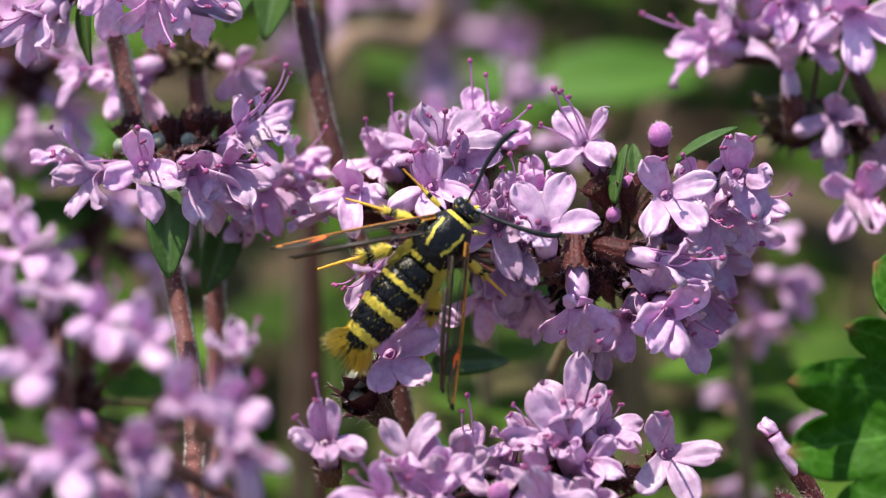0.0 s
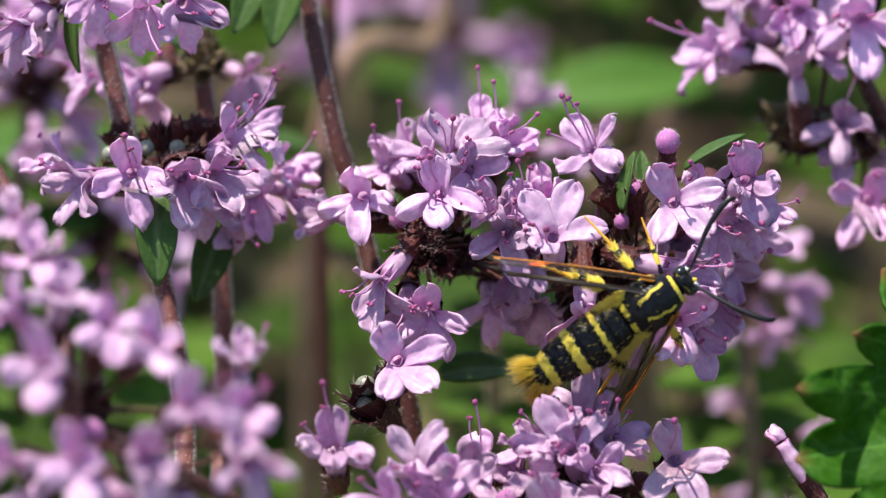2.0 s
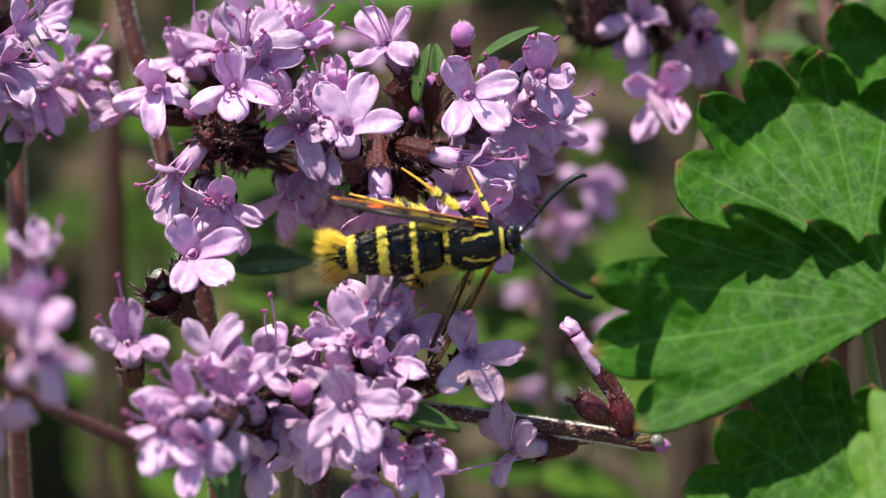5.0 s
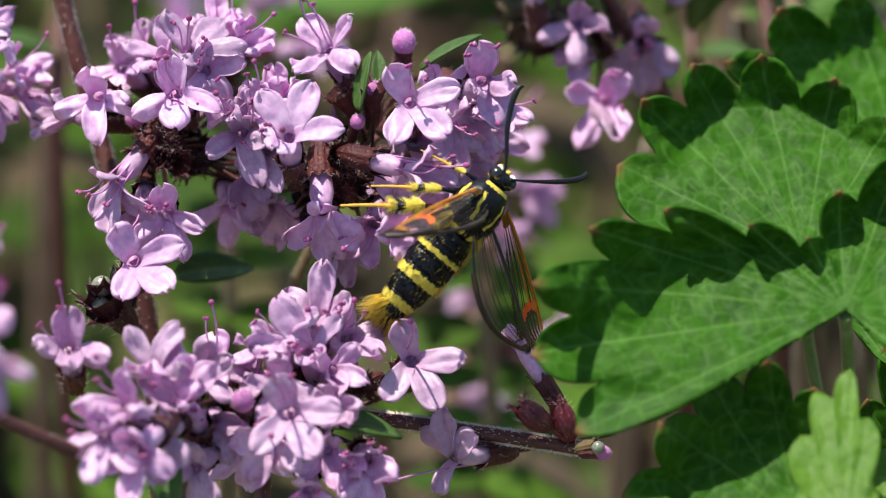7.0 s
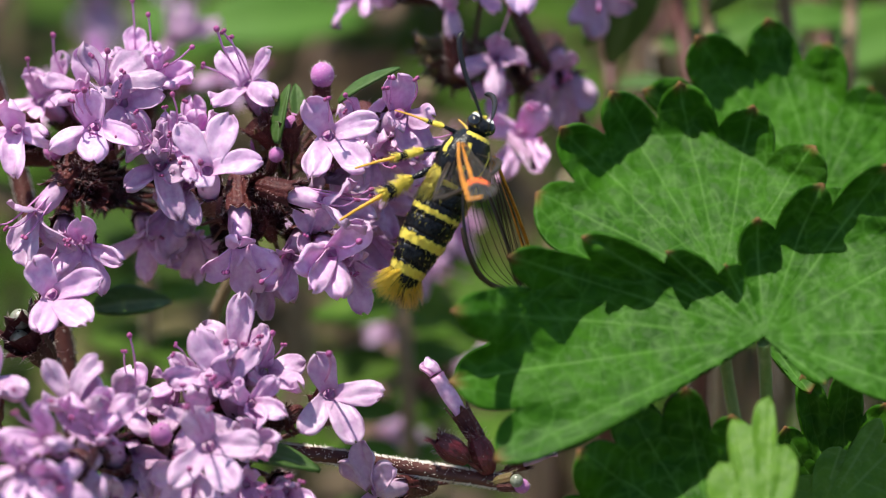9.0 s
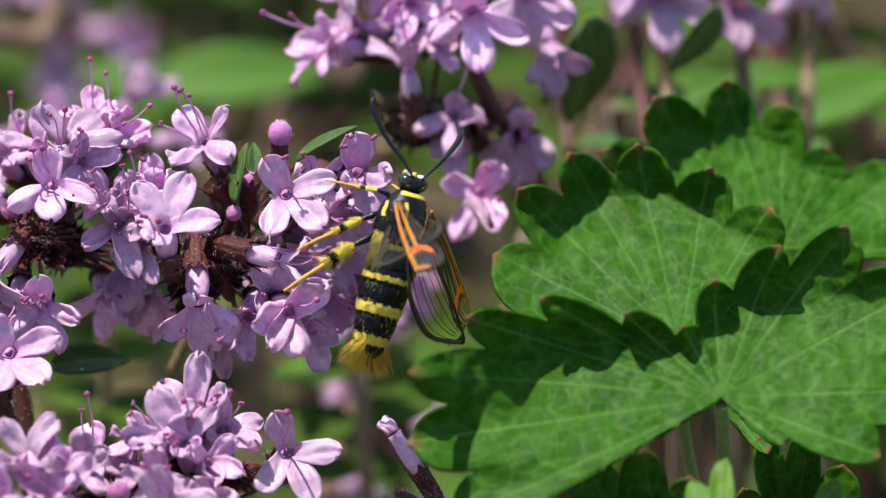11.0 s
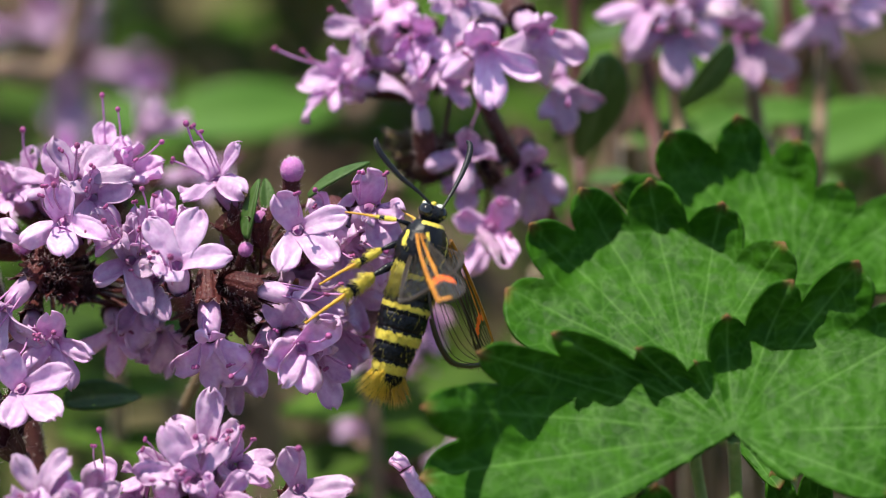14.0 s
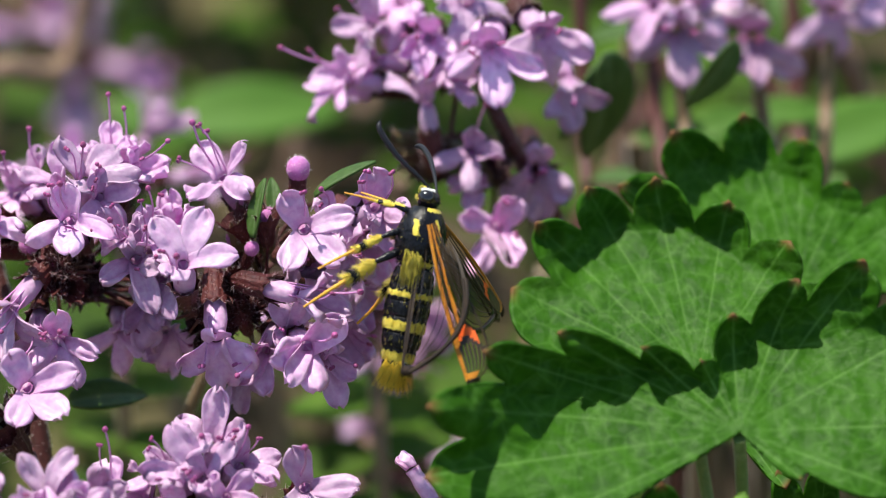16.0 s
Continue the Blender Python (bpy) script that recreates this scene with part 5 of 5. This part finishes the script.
def wing(side, fore, length):
    """Wing along its own -y, front edge outwards (x * side), upper face z; hinge at the origin."""
    name = "forewing" if fore else "hindwing"
    n, w = 44, 30
    rows = []
    for k in range(n + 1):
        u = k / n
        lead, rear = wing_outline(u, fore)
        rows.append([Vector((side * (lead + (rear - lead) * c / w), -length * u,
                             0.10 * math.sin(math.pi * c / w) + 0.05 * math.cos(c * 0.95) * (1 - u) - 0.25 * u * u)) * MM for c in range(w + 1)])

    def slot(r, c):
        u, v = (r + 0.5) / n, (c + 0.5) / w
        if fore:
            bow = u + 0.05 * math.cos((v - 0.4) * 5)
            if v < 0.09 or u < 0.09:
                return 1
            if 0.70 < bow < 0.78 and v < 0.78:
                return 3 if v > 0.16 else 1
            if u < 0.70 and abs(v - 0.40 + 0.10 * u) < 0.055 + 0.04 * (1 - u):
                return 1
            if u > 0.955 and v < 0.7:
                return 1
            if bow >= 0.78:
                return 2 if c % 4 < 2 or bow < 0.82 else 0
            return 2 if v > 0.95 or 0.09 <= v < 0.13 else 0
        if v < 0.07 or u > 0.945 or v > 0.93:
            return 2
        return 0
    s = Shape()
    s.grid(rows, slot)
    # veins and bristled rim stand proud of the membrane
    for c in ((8, 17, 20, 24, 27) if fore else (5, 10, 16, 20, 26)):
        line = [rows[k][c] + Vector((0, 0, 0.00002)) for k in range(0, int(n * (0.72 if fore else 0.97)), 2)]
        s.tube(line, [(0.028 if fore else 0.022) * MM] * len(line), 5, 2)
    rim = [rows[k][0] for k in range(0, n + 1)]
    s.tube(rim, [0.11 * MM * (1 - 0.5 * k / n) if fore else 0.08 * MM for k in range(n + 1)], 6, 1 if fore else 2)
    rng = random.Random(9 + side + fore)
    back = [rows[k][w] for k in range(n // 4, n + 1)]
    s.tube(back, [(0.04 if fore else 0.14) * MM] * len(back), 5, 2)
    for p in back + rows[n]:
        for _ in range(6):
            q = p + Vector((rng.uniform(-0.1, 0.1), rng.uniform(-0.1, 0.1), 0)) * MM
            s.hair(q, q + Vector((-side * rng.uniform(0.05, 0.22), -rng.uniform(0.1, 0.3), 0)) * MM, 0.018 * MM, 2)
    return part(name, s.mesh(name, [MEMBRANE, ORANGE, VEIN, RED_SPOT, GOLD_LEG]), moth, None,
                "narrow clear forewing with orange veins and red spot" if fore else "clear hindwing with dark veins and rim")


def antenna(side):
    """A slightly clubbed feeler along its own y with a hooked tip."""
    pts = curve([(0, 0, 0), (0.04, 1.2, 0.12), (0.0, 2.6, 0.15), (-0.16 * side, 3.9, 0.1), (-0.42 * side, 4.7, 0.0), (-0.75 * side, 4.95, -0.1)], 6)
    n = len(pts)
    s = Shape()
    s.tube([p * MM for p in pts], [1.2 * (0.045 + 0.09 * math.sin(math.pi * min(1, 0.55 * k / n + 0.35 * (k / n) ** 2)) if k < n - 3 else 0.09 - 0.025 * (k - n + 3)) * MM * (1 + 0.10 * (k % 2))
                                    for k in range(n)], 8)
    return part("antenna", s.mesh("antenna", [ANTENNA]), moth, None, "blue-black antenna")


def leg(scale, tuft):
    """A leg along its own y: black thigh, hairy yellow shin with a black ring, thin yellow foot. Hip at the origin."""
    a, b, c, d = Vector((0, 0, 0)), Vector((0, 1.5, 0.25)), Vector((0, 3.3, -0.25)), Vector((0, 6.0, -1.0))
    s = Shape()
    s.tube(curve([a, (a + b) / 2 + Vector((0, 0, 0.05)), b], 4), [0.18, 0.22, 0.24, 0.24, 0.23, 0.21, 0.19, 0.16, 0.13], 8, 0)
    line = curve([b, (b + c) / 2, c], 8)
    s.tube(line, [0.15 + 0.11 * math.sin(math.pi * k / 16) for k in range(17)], 8, lambda r, q: 0 if 9 <= r <= 12 else 1)
    foot = curve([c, (c + d) / 2 + Vector((0, 0, 0.1)), d], 6)
    s.tube(foot, [(0.13 - 0.06 * k / 12) * (1 + 0.18 * (k % 3 == 0)) for k in range(13)], 6, 2)
    rng = random.Random(31)
    for _ in range(tuft):
        u = rng.random()
        p = b.lerp(c, u)
        ang = rng.uniform(0, 6.3)
        out = Vector((math.cos(ang), 0, math.sin(ang)))
        dark = 0.55 < u < 0.78
        s.hair(p + out * 0.15, p + out * rng.uniform(0.28, 0.52) * (1.4 if tuft > 400 else 1.0) + Vector((0, rng.uniform(0.3, 0.6), -0.05)), 0.03, 0 if dark else 1)
    for x in (-0.22, 0.22):
        s.hair(c, c + Vector((x * 1.5, 0.75, -0.15)), 0.05, 2)
    s.v = [v * MM * scale for v in s.v]
    return part("leg", s.mesh("leg", [BLACK, YELLOW, GOLD_LEG]), moth, None, "yellow and black hairy leg")


moth_body()
FORE = {side: wing(side, True, 9.0) for side in (-1, 1)}
HIND = {side: wing(side, False, 7.2) for side in (-1, 1)}
FEELER = {side: antenna(side) for side in (-1, 1)}
LEGS = {("front", -1): leg(0.62, 40), ("front", 1): leg(0.62, 40), ("mid", -1): leg(0.85, 220), ("mid", 1): leg(0.85, 220),
        ("hind", -1): leg(1.0, 460), ("hind", 1): leg(1.0, 460)}
HIPS = {"front": Vector((0.5, 1.3, -0.75)), "mid": Vector((0.75, 0.3, -0.85)), "hind": Vector((0.7, -0.9, -0.85))}


# ---- movement ----
# Rows for the moth: seconds, head x, y, tail x, y on the plan, depth, roll of the back away from the eye.
MOTH = [
    (0, 227, 273, 5, 535, 10, 0), (0.2, 302, 329, 46, 540, 10, 0), (0.4, 341, 384, 45, 518, 10, 5), (0.6, 357, 382, 55, 525, 10, 8),
    (0.8, 399, 367, 67, 510, 10, 10), (1, 389, 366, 67, 514, 10, 10), (1.2, 396, 365, 93, 511, 10, 10), (1.5, 479, 415, 134, 529, 10, 14),
    (1.8, 529, 418, 249, 561, 10, 14), (2, 597, 383, 305, 572, 10, 10), (2.2, 613, 396, 315, 571, 10, 10), (2.5, 592, 450, 261, 513, 10, 12),
    (3, 575, 451, 268, 517, 10, 12), (3.5, 598, 451, 278, 535, 10, 14), (4, 608, 440, 272, 540, 10, 16), (4.5, 652, 464, 303, 554, 10, 16),
    (4.7, 658, 495, 286, 530, 10, 16), (6.8, 733, 435, 471, 600, 9, 25), (7, 741, 380, 516, 643, 8, 30), (7.5, 740, 360, 544, 618, 8, 32),
    (8, 786, 358, 590, 604, 9, 32), (8.5, 830, 236, 637, 523, 9, 34), (9, 848, 228, 690, 540, 9, 36), (9.5, 802, 224, 689, 544, 9, 38),
    (10, 797, 224, 694, 544, 9, 38), (10.2, 791, 225, 705, 557, 9, 38), (12.3, 829, 227, 732, 570, 9, 40), (12.5, 816, 220, 732, 570, 9, 40),
    (13, 801, 225, 722, 565, 9, 40), (13.5, 810, 230, 717, 564, 9, 42), (14, 818, 213, 722, 561, 9, 42), (14.5, 808, 205, 720, 557, 9, 42),
    (15, 805, 198, 718, 553, 9, 44), (15.5, 799, 201, 734, 550, 9, 44), (15.7, 807, 204, 729, 557, 9, 46), (16, 801, 190, 733, 540, 9, 75)
]


def moth_pose(hx, hy, tx, ty, d, roll, dz=0.0):
    head, tail = place(hx, hy, d), place(tx, ty, d + dz)
    y = (head - tail).normalized()
    z = (EYE - head).normalized()
    m = turned(head.lerp(tail, 2.2 / 11.4), z, y)
    return m @ Matrix.Rotation(radians(roll), 4, "Y")


def toward(body, hinge, d, face):
    """Pose in the moth's space of a part whose y goes along d and whose z leans to face, both given as seen from the eye."""
    turn = body.to_3x3().inverted()
    y = (turn @ way(*d)).normalized()
    z = turn @ way(*face)
    z = (z - y * z.dot(y)).normalized()
    m = Matrix((y.cross(z), y, z)).transposed().to_4x4()
    m.translation = hinge * MM
    return m


def own(hinge, d, face):
    """The same, with directions in the moth's own space."""
    y = Vector(d).normalized()
    z = Vector(face)
    z = (z - y * z.dot(y)).normalized()
    m = Matrix((y.cross(z), y, z)).transposed().to_4x4()
    m.translation = hinge * MM
    return m


def mirrored(v, side):
    return Vector((v[0] * side, v[1], v[2]))


def blend(rows, t):
    """Numbers of a table at t, straight between its rows."""
    if t <= rows[0][0]:
        return rows[0][1:]
    for a, b in zip(rows, rows[1:]):
        if t <= b[0]:
            k = (t - a[0]) / (b[0] - a[0])
            return [p + (q - p) * k for p, q in zip(a[1:], b[1:])]
    return rows[-1][1:]


# Feelers: seconds, then right, up and towards the eye for the one on its left and the one on its right.
FEEL = [
    (0.0, 0.45, 0.85, 0.2, 0.92, -0.38, 0.1), (0.3, 0.15, 0.95, 0.2, 0.85, -0.5, 0.1), (0.6, 0.35, 0.9, 0.2, 0.75, -0.6, 0.2), (1.0, 0.55, 0.8, 0.1, 0.6, -0.7, 0.2),
    (1.5, 0.48, 0.86, 0.1, 0.75, -0.65, 0.2), (2.0, 0.4, 0.9, 0.1, 0.85, -0.5, 0.2), (2.5, 0.65, 0.75, 0.1, 0.6, -0.75, 0.2), (3.0, 0.6, 0.78, 0.1, 0.7, -0.7, 0.2),
    (3.5, 0.28, 0.93, 0.1, 0.65, -0.7, 0.2), (4.0, 0.55, 0.82, 0.1, 0.75, -0.62, 0.2), (4.7, 0.7, 0.65, 0.1, 0.6, -0.75, 0.2), (6.8, 0.05, 0.97, 0.1, 0.85, 0.05, -0.5),
    (7.0, 0.06, 0.97, 0.1, 0.85, -0.05, -0.5), (8.0, 0.05, 0.97, 0.1, 0.7, 0.2, -0.6), (8.5, -0.1, 0.97, 0.1, 0.2, 0.45, -0.86), (9.0, -0.35, 0.93, 0.1, 0.1, 0.35, -0.93),
    (9.5, -0.86, 0.5, 0.15, 0.1, 0.35, -0.93), (10.2, -0.86, 0.5, 0.15, 0.15, 0.35, -0.92), (12.3, 0.0, 0.98, 0.15, 0.9, 0.4, 0.0), (12.8, -0.1, 0.98, 0.15, 0.85, 0.4, -0.2),
    (13.2, -0.14, 0.97, 0.15, 0.85, 0.35, -0.25), (13.5, -0.25, 0.95, 0.15, 0.3, 0.35, -0.88), (13.9, -0.6, 0.77, 0.15, 0.65, 0.6, -0.4), (14.2, -0.92, 0.38, 0.15, -0.2, 0.7, -0.6),
    (14.6, -0.97, 0.2, 0.15, 0.1, 0.4, -0.9), (15.0, -0.75, 0.64, 0.15, 0.25, 0.8, -0.5), (15.4, -0.72, 0.68, 0.15, 0.1, 0.4, -0.9), (15.8, -0.98, 0.04, 0.15, 0.1, 0.4, -0.9), (16.0, -0.7, 0.7, 0.1, -0.1, 0.6, -0.8)]
# Wings: seconds, then way to the tip and way of the upper face (right, up, towards the eye), for the left and for the right.
WINGS_LEFT = [
    (0.0, -0.97, -0.16, 0.10, -0.10, 0.95, 0.18), (1.5, -0.98, 0.14, 0.12, -0.05, 0.95, 0.22), (3.0, -0.95, 0.2, 0.15, 0.1, 0.97, 0.16), (4.7, -0.92, 0.28, 0.2, 0.15, 0.95, 0.18),
    (6.8, -0.55, -0.2, 0.80, 0.0, 0.85, 0.5), (7.5, -0.30, -0.22, 0.92, -0.05, 0.9, 0.35), (8.5, 0.0, -0.30, 0.95, -0.1, 0.93, 0.30), (9.0, 0.05, -0.33, 0.94, -0.1, 0.92, 0.36),
    (9.5, 0.14, -0.35, 0.92, -0.1, 0.92, 0.36), (12.3, 0.10, -0.40, 0.91, -0.1, 0.9, 0.4), (14.0, 0.12, -0.39, 0.91, -0.1, 0.9, 0.4), (15.0, 0.2, -0.47, 0.86, -0.15, 0.86, 0.46),
    (15.5, 0.2, -0.48, 0.86, -0.15, 0.85, 0.48), (15.8, 0.2, -0.62, 0.75, -0.2, 0.6, 0.7), (16.0, 0.22, -0.95, 0.22, -0.25, 0.15, 0.95)]
WINGS_RIGHT = [
    (0.0, -0.05, -0.99, 0.10, 0.95, -0.05, 0.2), (0.5, -0.32, -0.93, -0.1, 0.9, -0.2, 0.3), (1.0, -0.30, -0.8, -0.5, 0.85, -0.2, 0.4), (1.5, -0.34, -0.68, -0.65, 0.8, -0.3, 0.45),
    (3.0, -0.36, -0.56, -0.75, 0.8, -0.3, 0.45), (4.7, -0.34, -0.56, -0.76, 0.8, -0.3, 0.5), (6.8, 0.22, -0.82, -0.52, 0.55, 0.05, 0.83), (7.5, 0.34, -0.72, -0.60, 0.55, 0.1, 0.83),
    (8.5, 0.34, -0.74, -0.58, 0.55, 0.2, 0.8), (9.0, 0.32, -0.78, -0.54, 0.55, 0.2, 0.8), (10.2, 0.30, -0.66, -0.69, 0.55, 0.3, 0.78), (12.3, 0.28, -0.60, -0.75, 0.5, 0.3, 0.8),
    (14.0, 0.30, -0.62, -0.72, 0.5, 0.3, 0.8), (15.7, 0.36, -0.60, -0.72, 0.5, 0.3, 0.8), (16.0, 0.40, -0.48, -0.78, 0.4, 0.45, 0.8)]
HIND_RIGHT = [
    (0.0, -0.05, -0.99, 0.10, 0.95, -0.05, 0.2), (1.0, -0.28, -0.85, -0.45, 0.85, -0.2, 0.4), (3.0, -0.36, -0.56, -0.75, 0.8, -0.3, 0.45), (4.7, -0.34, -0.56, -0.76, 0.8, -0.3, 0.5),
    (6.8, 0.26, -0.95, -0.1, 0.7, 0.1, 0.7), (7.5, 0.34, -0.92, -0.15, 0.7, 0.1, 0.7), (9.0, 0.30, -0.90, -0.3, 0.6, 0.15, 0.78), (12.3, 0.32, -0.80, -0.5, 0.6, 0.2, 0.78),
    (15.7, 0.34, -0.80, -0.5, 0.6, 0.2, 0.78), (16.0, 0.48, -0.55, -0.68, 0.45, 0.4, 0.8)]
HIND_LEFT = [
    (0.0, -0.97, -0.16, 0.10, -0.10, 0.95, 0.18), (1.5, -0.98, 0.14, 0.12, -0.05, 0.95, 0.22), (3.0, -0.95, 0.2, 0.15, 0.1, 0.97, 0.16), (4.7, -0.92, 0.28, 0.2, 0.15, 0.95, 0.18),
    (6.8, -0.62, -0.2, 0.76, 0.0, 0.85, 0.5), (7.5, -0.42, -0.22, 0.88, -0.05, 0.88, 0.45), (8.5, -0.10, -0.24, 0.96, -0.1, 0.93, 0.30), (9.0, -0.06, -0.26, 0.96, -0.1, 0.92, 0.36),
    (15.5, -0.02, -0.36, 0.93, -0.15, 0.85, 0.48), (15.8, -0.15, -0.68, 0.70, -0.2, 0.6, 0.7), (16.0, -0.10, -0.97, 0.2, -0.25, 0.15, 0.95)]
# Legs on its left: seconds, then the way of the front, middle and hind leg.
STRIDE = [
    (0.0, -0.5, 0.6, 0.3, -0.92, 0.38, 0.1, -0.98, -0.15, -0.1), (0.5, -0.6, 0.7, 0.2, -0.85, 0.45, 0.1, -0.98, 0.0, 0.0), (1.0, -0.4, 0.8, 0.2, -0.75, 0.6, 0.1, -0.98, 0.1, 0.1),
    (1.5, -0.3, 0.9, 0.2, -0.85, 0.5, 0.15, -1.0, 0.03, 0.2), (2.0, -0.3, 0.9, 0.0, -0.6, 0.75, 0.1, -0.9, 0.4, 0.2), (3.0, -0.3, 0.9, 0.0, -0.75, 0.62, 0.1, -0.85, 0.42, 0.1), (3.5, -0.2, 0.95, 0.0, -0.85, 0.5, 0.1, -0.88, 0.4, 0.1),
    (4.0, -0.2, 0.95, 0.0, -0.78, 0.6, 0.1, -0.88, 0.35, 0.1), (4.7, -0.3, 0.9, 0.0, -0.7, 0.65, 0.1, -0.88, 0.35, 0.1), (6.8, -0.8, 0.5, 0.0, -0.97, 0.15, 0.1, -0.95, 0.1, 0.2), (7.5, -0.8, 0.5, 0.0, -0.98, 0.1, 0.1, -0.95, 0.1, 0.2),
    (9.0, -0.9, 0.4, 0.1, -0.97, -0.15, 0.1, -0.90, -0.42, 0.15), (10.2, -0.93, 0.3, 0.1, -0.92, -0.3, 0.1, -0.88, -0.45, 0.15), (12.3, -0.95, 0.25, 0.1, -0.9, -0.4, 0.1, -0.86, -0.5, 0.15), (15.7, -0.95, 0.25, 0.1, -0.9, -0.4, 0.1, -0.86, -0.5, 0.15),
    (16.0, -0.95, 0.35, 0.1, -0.9, -0.35, 0.1, -0.88, -0.45, 0.15)]


def sway(ob, rows):
    """Rock a plant about its foot: seconds, and how far its top goes right and up, in plan units."""
    start = ob.matrix_basis.copy()
    high = HEIGHT
    walk(ob, [(t, start @ Matrix.Rotation(x * K / high, 4, "Y") @ Matrix.Rotation(y * K / high, 4, "X")) for t, x, y in rows])


def motions():
    rows = [(t, moth_pose(*v)) for t, *v in MOTH]
    walk(moth, rows)
    for side in (-1, 1):
        feel, fore, hind = [], [], []
        for t, body in rows:
            f = blend(FEEL, t)
            feel.append((t, toward(body, Vector((0.28 * side, 2.55, 0.35)), f[:3] if side < 0 else f[3:], (0, 0.2, 1))))
            w = blend(WINGS_LEFT if side < 0 else WINGS_RIGHT, t)
            tip = [-q for q in w[:3]]
            fore.append((t, toward(body, Vector((1.1 * side, 0.9, 0.75)), tip, w[3:])))
            h = blend(HIND_LEFT if side < 0 else HIND_RIGHT, t)
            hind.append((t, toward(body, Vector((1.0 * side, -0.2, 0.55)), [-q for q in h[:3]], h[3:]) @ Matrix.Rotation(radians(4) * side, 4, "Z") @ Matrix.Rotation(radians(10) * side, 4, "Y")))
        walk(FEELER[side], feel)
        walk(FORE[side], fore)
        walk(HIND[side], hind)
    stance = {"front": (0.6, 0.3, -0.9), "mid": (1.0, -0.25, -0.30), "hind": (0.75, -1.0, -0.12)}
    for (pair, side), ob in LEGS.items():
        line = []
        for t, body in rows:
            hip = mirrored(HIPS[pair], side)
            if side < 0:
                k = 3 * ("front", "mid", "hind").index(pair)
                line.append((t, toward(body, hip, blend(STRIDE, t)[k:k + 3], (0, 0.4, 1))))
            else:
                step = 0.22 * math.sin(3.1 * t + {"front": 0, "mid": 2.1, "hind": 4.2}[pair]) * (1 if t < 5 else 0.3)
                line.append((t, own(hip, Vector(stance[pair]) + Vector((0, step, -0.3)), (0.2, 0, 1))))
        walk(ob, line)
    for ob in (LEAF_UPPER, LEAF_MIDDLE, LEAF_LOWER, LEAF_FRONT, LEAF_SHADED, LEAF_SIDE, LEAF_EDGE):
        at = ob.matrix_basis.translation.copy()
        walk(ob, [(t, Matrix.Translation(at - UP * (K * down))) for t, down in
                  ((0, 18), (4.7, 17), (6.8, 9), (7.5, 16), (8, 22), (8.5, 5), (9, 0), (9.5, 2), (10, 11), (10.2, 10), (12.3, 2), (13, 3), (16, 3))])
    sway(LEFT, [(0, 26, 0), (0.5, 2, 0), (2, -6, 0), (3, -12, 0), (16, -12, 0)])


motions()
